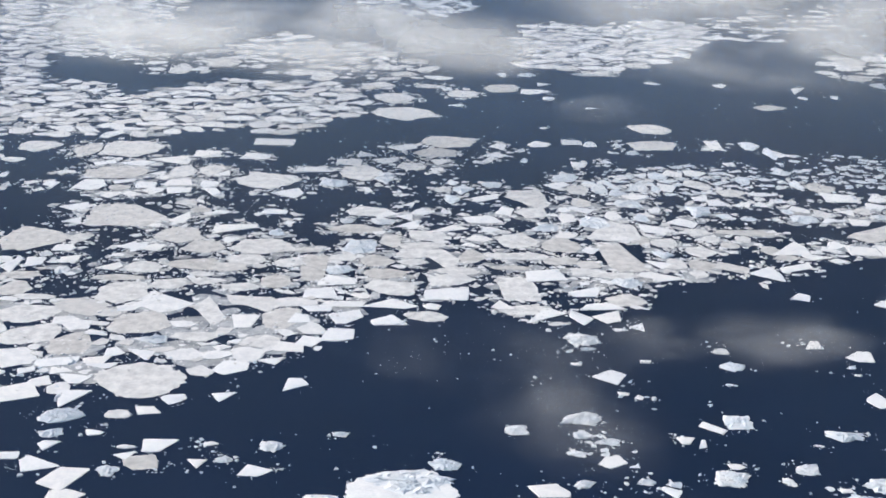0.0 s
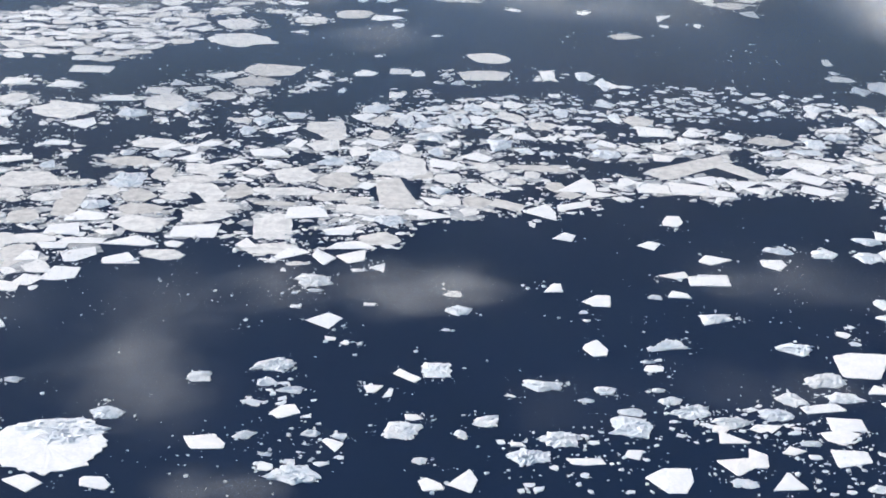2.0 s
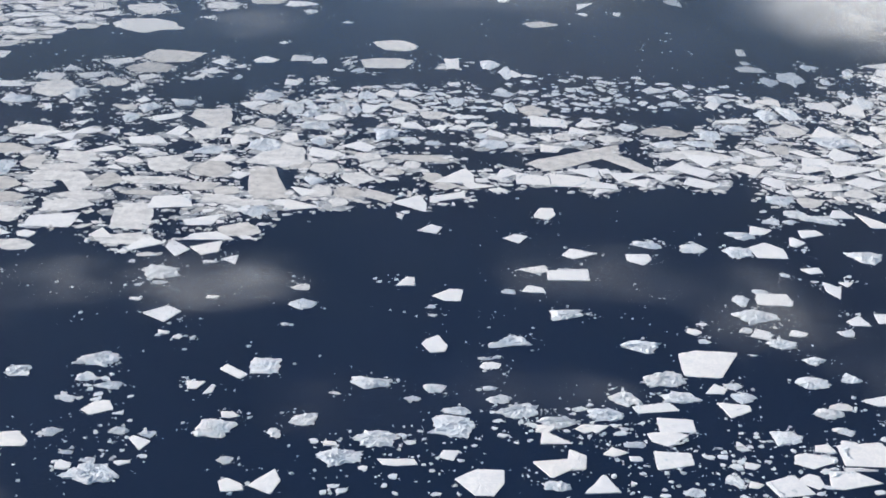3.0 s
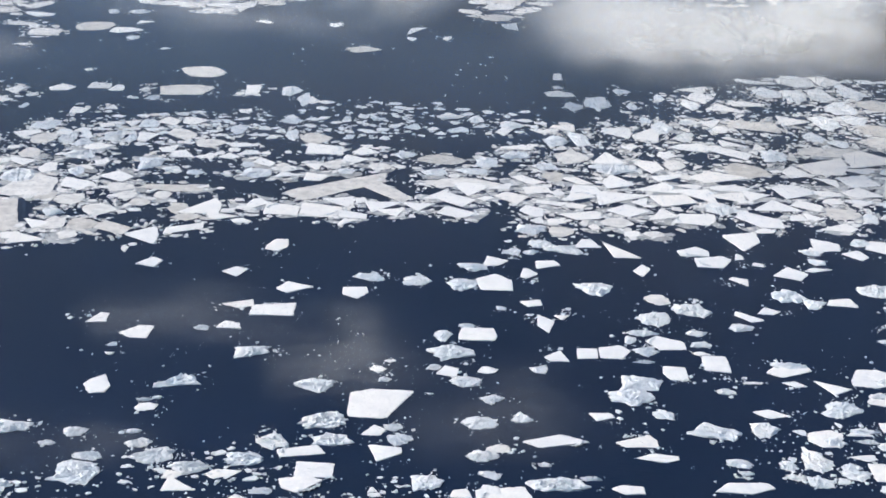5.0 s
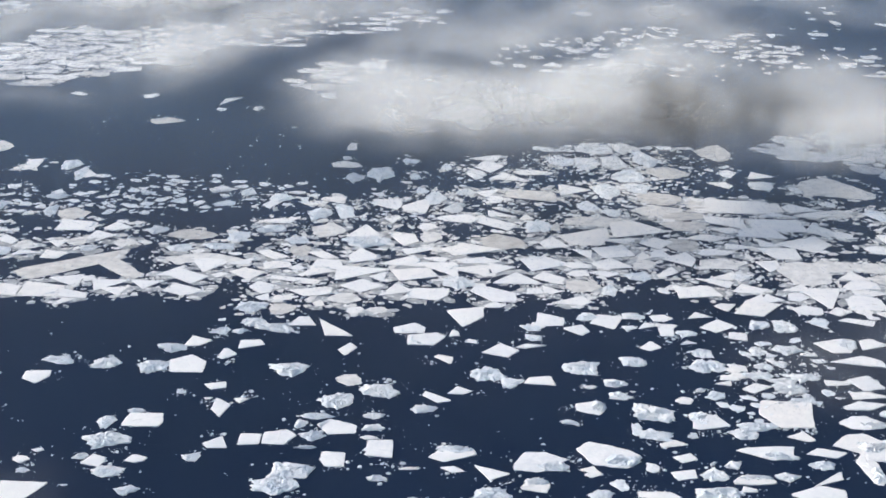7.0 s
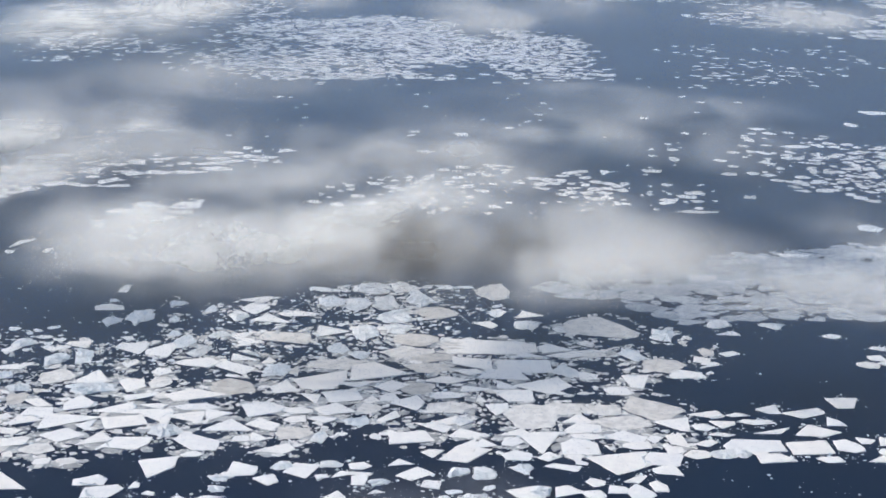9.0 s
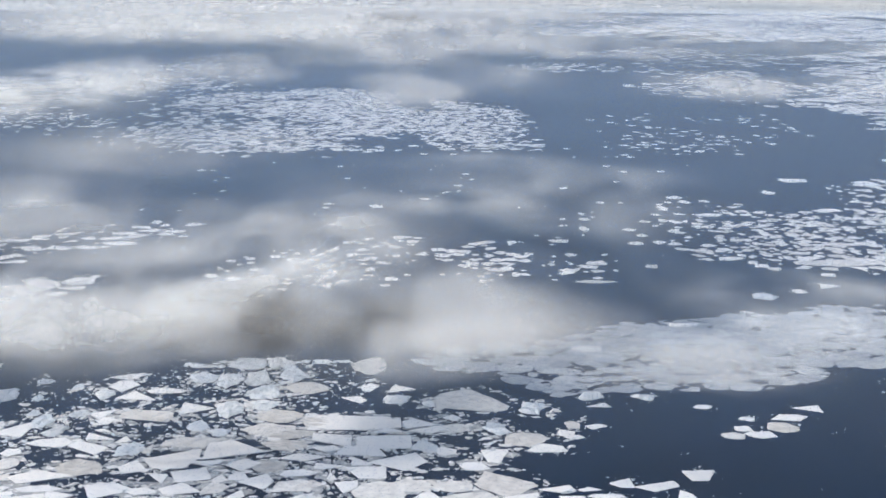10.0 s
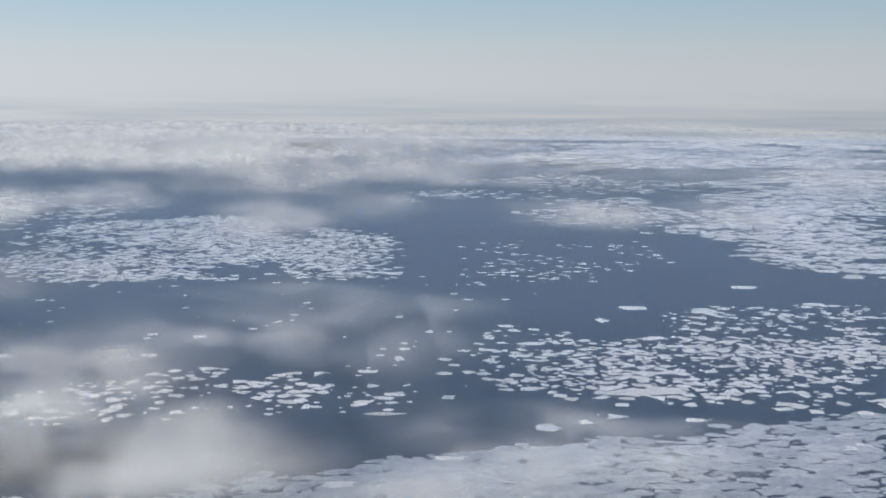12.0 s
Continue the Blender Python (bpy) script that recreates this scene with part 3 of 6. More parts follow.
snow_floe(40.5, 289.6, 8.4, 8.0, (180, 80, 20, 290))
snow_floe(50.5, 298.6, 3.0, 1.6)
snow_floe(42.8, 280.8, 2.8, 2.0)
snow_floe(46.3, 279.1, 2.3, 2.5)
thin_floe(70.1, 305.7, 4.4, 3.7)
rubble_floe(71.5, 296.7, 6.7, 5.9)
rubble_floe(68.7, 286.5, 2.1, 1.5)
rubble_floe(31.8, 268.2, 9.8, 6.5)
rubble_floe(31.6, 260.6, 4.8, 4.2)
rubble_floe(36.6, 257.3, 5.9, 3.1)
snow_floe(60.8, 264.7, 6.1, 5.8, (165, 120, 340, 300))
rubble_floe(67.0, 267.5, 6.7, 6.9, (145, 40, 320, 215))
snow_floe(53.9, 258.6, 4.1, 3.2)
snow_floe(57.1, 257.3, 2.1, 4.1)
rubble_floe(29.4, 251.7, 4.7, 3.0)
snow_floe(36.8, 248.7, 6.2, 5.7)
rubble_floe(60.8, 242.5, 8.4, 7.1)
snow_floe(62.8, 247.6, 3.9, 2.5)
rubble_floe(77.3, 247.0, 5.5, 5.1)
rubble_floe(72.3, 241.5, 2.9, 3.7)
snow_floe(22.5, 236.4, 8.6, 5.6, (150, 70, 350, 320, 245))
rubble_floe(30.0, 239.3, 4.9, 3.2)
snow_floe(47.4, 236.6, 4.4, 4.8)
rubble_floe(42.8, 240.5, 4.0, 2.8)
rubble_floe(48.4, 239.7, 3.4, 2.3)
rubble_floe(41.0, 225.9, 11.1, 7.1)
snow_floe(35.5, 228.3, 3.2, 2.9)
snow_floe(46.0, 229.6, 3.2, 1.7)
rubble_floe(34.9, 232.5, 2.8, 1.4)
rubble_floe(39.5, 230.1, 3.2, 1.8)
snow_floe(66.9, 223.9, 4.9, 4.3)
snow_floe(72.8, 225.4, 5.6, 7.8, (200, 65, 5, 300))
rubble_floe(64.4, 231.6, 3.1, 2.6)
snow_floe(82.5, 257.4, 2.6, 1.2)
rubble_floe(89.5, 261.9, 8.8, 5.2)
rubble_floe(91.7, 240.8, 9.5, 6.2)
rubble_floe(85.4, 234.2, 8.9, 6.8)
snow_floe(83.4, 238.6, 2.7, 1.9)
snow_floe(96.3, 233.1, 7.7, 2.6)
snow_floe(105.8, 236.0, 4.0, 3.5)
rubble_floe(98.2, 256.3, 3.6, 1.7)
rubble_floe(102.6, 260.6, 4.9, 3.7)
rubble_floe(106.2, 246.2, 9.3, 8.3)
rubble_floe(107.2, 252.1, 5.7, 3.5)
snow_floe(111.6, 227.5, 9.1, 8.5, (170, 95, 45, 0, 300, 260))
snow_floe(125.3, 233.0, 7.5, 6.4, (150, 45, 0, 265))
snow_floe(129.9, 235.9, 3.8, 7.0)
snow_floe(132.8, 247.0, 5.1, 3.0)
snow_floe(137.4, 239.1, 5.0, 3.3)
snow_floe(133.8, 228.1, 6.6, 6.3)
rubble_floe(125.5, 227.1, 5.4, 3.4)
ridged_floe(-7.2, 233.3, 24.1, 21.0, (190, 165, 140, 112, 85, 60, 30, 5, 340, 315, 280, 250, 218))
snow_floe(-23.4, 230.2, 8.6, 5.5)
snow_floe(-25.6, 223.2, 8.3, 7.2)
snow_floe(-8.1, 220.6, 7.9, 5.8)
snow_floe(5.2, 221.2, 6.2, 4.3)
rubble_floe(-35.6, 252.4, 5.8, 5.1)
rubble_floe(-21.3, 258.4, 4.0, 2.7)
rubble_floe(1.3, 246.2, 7.3, 5.2)
rubble_floe(17.0, 261.9, 5.5, 4.7)
thin_floe(-108.2, 320.7, 17.5, 12.1)
thin_floe(-104.5, 308.2, 16.2, 13.5)
thin_floe(-92.3, 303.0, 11.1, 14.3)
thin_floe(-77.7, 316.7, 16.7, 15.3)
thin_floe(-61.3, 325.0, 10.4, 19.0, (165, 110, 330, 290))
snow_floe(-51.4, 318.6, 7.6, 8.7, (140, 42, 300, 245))
thin_floe(-42.1, 321.0, 10.9, 15.5)
rubble_floe(-72.9, 306.2, 8.5, 5.4)
thin_floe(-62.3, 308.4, 12.8, 6.1)
thin_floe(-45.3, 306.5, 11.0, 8.1)
snow_floe(-38.2, 303.7, 8.4, 6.6)
snow_floe(-92.8, 292.0, 10.3, 7.0, (160, 45, 350, 222))
snow_floe(-83.7, 293.7, 7.3, 5.0)
snow_floe(-80.0, 298.4, 5.2, 5.2)
snow_floe(-73.9, 297.1, 7.4, 6.4)
snow_floe(-81.6, 290.6, 8.1, 3.6)
snow_floe(-98.8, 287.0, 4.5, 4.2)
snow_floe(-90.2, 287.4, 5.9, 4.2)
snow_floe(-93.5, 281.2, 6.0, 6.5)
snow_floe(-86.1, 283.0, 7.9, 5.3)
snow_floe(-97.2, 275.2, 11.5, 11.7, (160, 75, 350, 222))
snow_floe(-84.3, 272.9, 8.2, 8.5, (140, 42, 250))
thin_floe(-71.0, 283.3, 23.2, 19.3)
snow_floe(-60.9, 273.6, 6.2, 5.5)
snow_floe(-65.5, 267.8, 6.5, 4.2)
snow_floe(-50.6, 290.8, 8.7, 8.0, (205, 115, 45, 345, 260))
snow_floe(-41.3, 295.0, 6.9, 4.3, (175, 42, 290))
snow_floe(-54.4, 301.9, 5.0, 3.8)
snow_floe(-52.0, 306.1, 3.7, 3.2)
snow_floe(-49.8, 275.2, 5.7, 5.0, (150, 42, 260))
snow_floe(-33.7, 282.3, 5.8, 7.0, (222, 130, 75, 5))
rubble_floe(-83.9, 264.6, 10.7, 7.5)
thin_floe(-71.7, 265.9, 6.3, 4.2)
snow_floe(-74.8, 257.0, 4.4, 2.9)
rubble_floe(-84.2, 256.6, 6.1, 4.5)
snow_floe(-83.2, 250.9, 4.8, 4.3)
snow_floe(-90.2, 246.5, 4.7, 3.2)
snow_floe(-82.8, 243.3, 9.3, 7.0)
snow_floe(-76.5, 237.3, 9.6, 9.4, (200, 110, 42, 280))
snow_floe(-74.0, 230.6, 7.8, 5.9)
snow_floe(-59.7, 251.9, 7.7, 5.8, (140, 42, 275, 230))
snow_floe(-66.4, 251.1, 4.5, 1.8)
snow_floe(-66.2, 247.4, 4.7, 3.7)
thin_floe(-62.0, 244.6, 8.2, 6.9)
rubble_floe(-68.1, 240.8, 5.1, 4.9)
snow_floe(-50.5, 244.5, 4.2, 3.6)
rubble_floe(-45.2, 246.6, 4.2, 3.1)
snow_floe(-37.7, 242.2, 7.2, 4.9, (222, 120, 5, 280))
snow_floe(-48.7, 253.0, 3.4, 2.3)
snow_floe(-33.5, 328.1, 8.4, 4.5)
snow_floe(-37.2, 321.2, 5.9, 6.5)
snow_floe(-25.2, 322.9, 9.5, 9.6, (165, 55, 0, 275, 245))
snow_floe(-26.4, 311.2, 8.6, 8.3, (222, 120, 42, 330, 270))
snow_floe(-33.2, 307.0, 6.8, 6.7)
snow_floe(-14.0, 332.3, 15.2, 6.9, (215, 85, 335, 300))
snow_floe(-2.6, 330.9, 5.2, 4.5)
snow_floe(-13.5, 321.2, 10.1, 7.2, (185, 85, 320, 230))
thin_floe(-4.2, 323.9, 12.2, 7.3)
snow_floe(148.2, 236.7, 7.3, 6.4, (135, 42, 345, 222))
snow_floe(175.1, 238.4, 8.7, 5.4)
snow_floe(177.8, 243.0, 4.2, 3.1)
snow_floe(186.0, 241.4, 11.4, 8.8, (145, 60, 340, 300, 225))
snow_floe(168.3, 229.6, 8.4, 7.6, (165, 70, 330, 240))
snow_floe(172.6, 231.5, 4.6, 5.1)
snow_floe(180.9, 232.2, 10.2, 6.3)
snow_floe(183.0, 236.0, 6.5, 1.3)
rubble_floe(158.4, 230.7, 3.8, 3.9)
snow_floe(162.7, 236.0, 3.2, 2.5)
rubble_floe(159.6, 235.5, 2.6, 2.5)
snow_floe(162.2, 229.7, 3.1, 2.4)
rubble_floe(141.3, 242.0, 4.4, 2.2)
rubble_floe(150.3, 226.5, 4.1, 3.0)
snow_floe(161.6, 243.3, 1.8, 1.8)
snow_floe(321.8, 375.1, 6.1, 5.2)
snow_floe(313.6, 369.5, 6.5, 4.3)
snow_floe(299.6, 362.2, 6.4, 4.1)
snow_floe(317.0, 362.8, 9.4, 8.5, (195, 80, 0, 260))
rubble_floe(328.1, 363.5, 5.9, 6.4)
snow_floe(321.1, 356.3, 5.2, 5.4)
rubble_floe(308.4, 357.6, 5.8, 4.0)
snow_floe(307.8, 352.1, 4.2, 2.5)
snow_floe(317.3, 338.0, 4.4, 4.2)
snow_floe(316.9, 333.7, 4.8, 3.4)
rubble_floe(322.2, 333.9, 5.9, 4.1)
snow_floe(343.4, 374.0, 8.2, 6.8)
snow_floe(369.2, 369.5, 16.2, 14.4, (160, 40, 345, 260))
snow_floe(380.4, 372.0, 12.1, 9.3)
snow_floe(380.5, 365.4, 7.4, 7.4)
snow_floe(354.4, 366.6, 9.8, 5.1)
rubble_floe(343.8, 365.5, 6.5, 7.2)
rubble_floe(334.5, 363.1, 6.5, 8.5)
snow_floe(361.5, 357.7, 5.2, 5.5)
snow_floe(371.5, 359.8, 6.4, 4.9)
snow_floe(360.2, 350.3, 6.0, 6.0)
snow_floe(366.2, 353.8, 5.2, 4.7)
snow_floe(371.8, 351.4, 7.2, 11.0)
snow_floe(376.7, 355.5, 4.3, 6.3)
rubble_floe(359.9, 339.1, 11.6, 6.3)
rubble_floe(368.8, 334.8, 6.3, 7.4)
snow_floe(362.9, 333.1, 3.5, 4.2)
snow_floe(355.7, 329.9, 4.8, 6.5)
snow_floe(360.5, 327.2, 9.3, 7.6)
snow_floe(351.3, 324.6, 3.4, 3.9)
snow_floe(354.0, 320.5, 7.0, 5.5)
snow_floe(367.1, 325.0, 4.8, 3.4)
rubble_floe(348.0, 314.8, 7.7, 5.3)
snow_floe(356.5, 309.4, 10.0, 11.7, (150, 70, 345, 300, 225))
snow_floe(362.7, 313.1, 5.1, 3.7)
rubble_floe(344.0, 301.9, 6.6, 5.4)
snow_floe(340.6, 295.8, 9.6, 6.6)
snow_floe(357.3, 297.9, 8.0, 6.8)
rubble_floe(331.6, 332.7, 5.9, 5.3)
rubble_floe(326.5, 328.1, 6.6, 4.5)
snow_floe(356.7, 493.9, 10.0, 8.1)
snow_floe(346.0, 495.3, 6.8, 9.5)
snow_floe(341.0, 482.2, 8.6, 7.7)
snow_floe(270.6, 361.5, 4.3, 4.0)
snow_floe(440.0, 411.4, 9.4, 8.0, (140, 42, 285, 235))
snow_floe(426.0, 403.8, 12.6, 7.6, (180, 50, 0, 260))
snow_floe(416.3, 406.5, 6.7, 6.8)
snow_floe(432.6, 397.6, 5.6, 6.5)
snow_floe(425.9, 390.9, 13.1, 8.6, (215, 100, 345, 280))
snow_floe(413.7, 391.0, 10.7, 4.6)
snow_floe(411.1, 397.0, 10.8, 3.9)
snow_floe(399.4, 388.1, 7.5, 2.9)
snow_floe(401.5, 395.1, 7.1, 5.5)
snow_floe(398.1, 402.4, 10.3, 5.7)
snow_floe(407.1, 402.3, 6.9, 3.2)
snow_floe(395.8, 393.2, 6.1, 5.4)
snow_floe(394.0, 382.5, 6.8, 5.1)
snow_floe(406.2, 380.5, 16.3, 8.8, (180, 120, 40, 320, 230))
snow_floe(420.8, 379.6, 11.5, 9.6, (150, 42, 320, 225))
snow_floe(431.4, 380.6, 7.4, 9.0)
snow_floe(442.1, 383.8, 4.5, 6.1)
snow_floe(437.4, 384.2, 5.1, 4.5)
snow_floe(447.8, 380.4, 8.0, 9.1)
snow_floe(440.0, 376.8, 4.1, 4.3)
snow_floe(457.0, 381.0, 8.9, 6.1)
snow_floe(454.0, 374.5, 7.3, 8.1)
rubble_floe(402.2, 375.5, 5.8, 6.3)
snow_floe(406.6, 375.4, 5.8, 4.2)
snow_floe(410.3, 372.5, 10.1, 6.3)
snow_floe(423.9, 371.7, 7.2, 4.1)
snow_floe(437.1, 372.2, 7.3, 4.2)
snow_floe(449.5, 372.1, 10.2, 6.4)
rubble_floe(397.1, 375.2, 8.7, 6.3)
snow_floe(454.8, 471.7, 6.7, 4.8)
snow_floe(420.8, 474.3, 8.2, 4.7)
snow_floe(416.8, 453.6, 7.1, 5.4)
snow_floe(408.8, 444.2, 6.3, 4.0)
snow_floe(462.3, 450.1, 5.3, 5.4)
thin_floe(457.8, 443.9, 7.7, 6.3)
snow_floe(466.3, 444.3, 9.5, 6.4)
snow_floe(480.0, 460.2, 12.8, 6.9)
thin_floe(475.1, 451.1, 10.7, 10.0)
snow_floe(488.4, 468.7, 9.3, 7.3)
rubble_floe(466.0, 459.2, 5.5, 4.5)
rubble_floe(437.6, 482.0, 9.5, 7.5)
rubble_floe(419.8, 483.9, 8.8, 10.0)
snow_floe(324.2, 794.8, 11.4, 11.6)
snow_floe(346.6, 852.3, 8.9, 11.6)
snow_floe(246.8, 795.4, 11.3, 11.6)
snow_floe(360.5, 756.0, 11.8, 9.9)
rubble_floe(517.9, 621.5, 11.3, 14.5)
snow_floe(535.8, 630.7, 6.5, 7.8)
snow_floe(552.4, 640.4, 10.2, 9.2)
snow_floe(585.9, 632.2, 10.2, 8.0)
snow_floe(580.0, 675.5, 8.2, 10.5)
thin_floe(573.6, 689.5, 41.6, 16.1)
thin_floe(594.6, 734.4, 32.7, 6.9)
thin_floe(448.0, 651.4, 20.4, 7.0)
snow_floe(540.7, 821.3, 18.5, 10.6)
snow_floe(630.8, 951.6, 19.5, 17.7)
snow_floe(598.8, 901.1, 8.8, 17.8)
snow_floe(533.7, 882.1, 10.7, 10.3)
rubble_floe(676.2, 937.6, 15.5, 22.4)
snow_floe(761.2, 959.4, 16.1, 16.3)
snow_floe(418.1, 740.2, 5.2, 12.3)
snow_floe(471.7, 574.5, 13.4, 6.1)
snow_floe(426.9, 540.5, 12.5, 8.8)
snow_floe(738.2, 1047.5, 21.9, 16.2)
snow_floe(614.8, 836.6, 20.5, 9.4)
snow_floe(-131.4, 444.8, 6.2, 4.8)
thin_floe(-114.7, 445.7, 22.2, 16.2)
snow_floe(-120.0, 430.8, 10.9, 12.1, (0, 60, 120, 210, 300))
snow_floe(-110.7, 420.2, 8.3, 6.7)
snow_floe(-118.9, 407.5, 9.9, 9.8, (0, 60, 180, 300))
snow_floe(-116.2, 394.9, 6.5, 6.0, (60, 195, 330))
thin_floe(-122.8, 377.5, 21.0, 21.2)
thin_floe(-109.6, 379.0, 7.6, 7.9)
thin_floe(-100.3, 400.8, 26.2, 22.1, (90, 135, 180, 225, 300, 345))
snow_floe(-121.1, 456.5, 8.3, 7.8, (0, 60, 180, 240))
snow_floe(-109.7, 456.5, 12.9, 7.8)
snow_floe(-99.1, 461.5, 15.3, 10.7, (30, 60, 165, 330))
snow_floe(-86.7, 470.3, 9.6, 8.1, (30, 150, 210, 330))
snow_floe(-69.0, 468.6, 11.3, 8.0, (30, 120, 210, 330))
snow_floe(-64.4, 487.8, 15.5, 8.6, (30, 150, 210, 330))
thin_floe(-91.5, 448.3, 9.8, 15.6)
thin_floe(-81.8, 450.6, 9.5, 13.6)
snow_floe(-77.4, 447.1, 5.9, 6.0, (60, 210, 330))
snow_floe(-100.1, 445.3, 5.3, 5.4)
snow_floe(-109.6, 435.5, 7.3, 6.5, (0, 45, 180, 240))
snow_floe(-101.2, 431.6, 6.8, 6.4, (30, 150, 210, 330))
thin_floe(-109.5, 428.6, 7.9, 6.3)
snow_floe(-103.7, 421.9, 6.9, 6.7, (0, 120, 180, 270))
snow_floe(-97.7, 425.0, 7.1, 7.4)
snow_floe(-89.5, 426.5, 9.0, 6.8, (30, 150, 240, 330))
snow_floe(-97.4, 440.8, 4.8, 6.6)
snow_floe(-90.6, 435.8, 10.5, 8.4)
snow_floe(-80.0, 434.9, 6.3, 7.7, (30, 135, 210, 330))
snow_floe(-77.4, 425.4, 8.8, 9.2)
thin_floe(-60.6, 439.6, 23.2, 20.7)
snow_floe(-52.6, 426.1, 11.3, 11.0, (0, 60, 180, 300))
thin_floe(-84.1, 413.9, 7.3, 7.0)
thin_floe(-78.3, 407.1, 7.2, 6.2)
snow_floe(-71.0, 405.3, 6.7, 3.9)
snow_floe(-83.2, 398.8, 6.7, 11.0, (0, 60, 210, 300))
snow_floe(-89.8, 391.2, 4.0, 3.5)
thin_floe(-80.1, 383.1, 17.1, 14.6)
snow_floe(-64.4, 389.6, 13.4, 9.7, (0, 30, 165, 225))
snow_floe(-64.1, 379.4, 5.4, 5.2)
rubble_floe(-51.3, 387.3, 5.2, 7.5)
snow_floe(-54.6, 406.9, 9.0, 5.0, (30, 120, 210, 330))
snow_floe(-48.6, 396.3, 4.1, 4.6)
thin_floe(-71.3, 373.4, 13.7, 11.4)
thin_floe(-53.9, 374.7, 20.2, 13.9)
snow_floe(-94.0, 373.5, 6.2, 6.6, (0, 60, 210, 300))
snow_floe(-90.7, 371.3, 6.1, 8.5)
snow_floe(-86.2, 372.0, 7.0, 6.6, (30, 90, 210, 300))
snow_floe(-111.9, 370.3, 6.8, 6.1)
rubble_floe(-115.8, 364.8, 4.1, 5.0)
snow_floe(-108.2, 360.9, 5.7, 7.2, (30, 180, 240, 330))
snow_floe(-117.6, 357.9, 5.6, 7.6, (30, 150, 240, 330))
snow_floe(-123.9, 355.3, 5.1, 12.2)
rubble_floe(-107.8, 351.9, 4.7, 6.0)
thin_floe(-118.1, 347.9, 11.7, 6.0)
thin_floe(-116.4, 338.3, 9.2, 11.6)
thin_floe(-110.0, 332.3, 12.0, 4.2)
snow_floe(-95.3, 355.9, 7.7, 6.6, (0, 60, 210, 300))
thin_floe(-71.4, 359.1, 17.8, 10.2)
thin_floe(-57.0, 363.5, 12.3, 8.5)
thin_floe(-85.8, 356.0, 12.0, 9.2)
thin_floe(-90.7, 347.6, 15.7, 5.0)
snow_floe(-95.2, 365.1, 4.1, 3.1)
thin_floe(-68.4, 351.2, 7.9, 4.6)
thin_floe(-61.3, 357.1, 11.3, 6.9)
thin_floe(-76.1, 343.6, 10.1, 8.6)
thin_floe(-86.8, 336.9, 14.9, 15.8)
thin_floe(-65.9, 346.2, 11.0, 6.2)
thin_floe(-55.8, 342.1, 10.9, 6.8)
thin_floe(-46.3, 346.8, 9.4, 10.4)
snow_floe(-152.1, 440.5, 2.7, 5.4)
snow_floe(-140.0, 431.9, 6.0, 4.5)
snow_floe(-133.3, 430.8, 5.5, 6.4)
snow_floe(-135.5, 424.7, 4.1, 4.4)
thin_floe(-148.0, 427.7, 2.8, 9.6)
thin_floe(-154.6, 458.3, 8.9, 6.5)
thin_floe(-150.0, 475.5, 16.4, 14.7)
thin_floe(-131.5, 472.8, 10.2, 18.2)
thin_floe(-115.2, 474.4, 22.6, 21.9)
snow_floe(-34.5, 462.8, 9.2, 8.5, (30, 150, 195, 330))
snow_floe(-28.6, 474.0, 7.1, 7.4)
snow_floe(-21.6, 466.1, 10.1, 9.3, (0, 45, 165, 270))
snow_floe(-15.9, 483.5, 11.7, 10.0, (0, 60, 180, 270))
thin_floe(2.2, 492.3, 22.7, 17.4)
snow_floe(20.1, 487.3, 6.7, 9.3, (30, 90, 180, 300))
thin_floe(-3.8, 477.6, 16.4, 12.7)
snow_floe(18.9, 475.5, 9.5, 5.2)
snow_floe(15.9, 470.9, 4.8, 8.0)
thin_floe(-29.0, 450.9, 15.5, 20.2)
rubble_floe(-20.8, 445.7, 7.5, 13.8)
thin_floe(-12.0, 459.4, 11.2, 9.7)
snow_floe(-2.8, 456.2, 5.0, 4.8)
snow_floe(-1.2, 465.4, 7.8, 7.8)
rubble_floe(-37.6, 438.3, 10.7, 9.0)
snow_floe(-46.4, 453.3, 14.0, 6.1)
snow_floe(-25.5, 430.6, 2.9, 4.3)
snow_floe(-13.4, 426.1, 3.8, 3.6)
snow_floe(-14.2, 434.7, 3.7, 3.8)
rubble_floe(6.6, 433.6, 7.7, 11.3)
snow_floe(2.9, 441.3, 4.3, 7.1)
rubble_floe(2.7, 423.0, 5.7, 9.6)
thin_floe(-0.6, 432.8, 6.7, 5.6)
snow_floe(13.6, 424.8, 9.3, 9.6, (0, 45, 180, 240))
rubble_floe(16.4, 439.6, 7.8, 7.1)
thin_floe(-24.2, 408.8, 15.5, 9.6)
snow_floe(-18.0, 406.1, 7.6, 7.8)
snow_floe(-11.3, 417.0, 3.9, 5.2, (30, 210, 300))
snow_floe(-6.9, 409.0, 8.2, 5.6)
snow_floe(-11.2, 397.3, 8.6, 6.2, (60, 210, 330))
snow_floe(-12.6, 403.9, 5.4, 7.1)
rubble_floe(-30.3, 399.0, 5.3, 5.9)
thin_floe(-27.6, 391.8, 18.4, 8.7)
rubble_floe(-19.2, 399.5, 8.0, 7.3)
rubble_floe(-25.0, 375.8, 10.7, 12.9)
snow_floe(1.4, 393.2, 13.3, 8.2)
thin_floe(-4.2, 386.5, 13.9, 10.5)
snow_floe(12.5, 402.9, 13.0, 7.7)
snow_floe(0.9, 409.7, 3.7, 3.9)
snow_floe(14.7, 393.2, 6.2, 5.5)
snow_floe(10.9, 385.0, 8.7, 5.8)
snow_floe(8.3, 379.1, 6.0, 4.2)
thin_floe(-16.2, 381.5, 6.9, 11.7)
thin_floe(-6.6, 378.0, 15.4, 6.6)
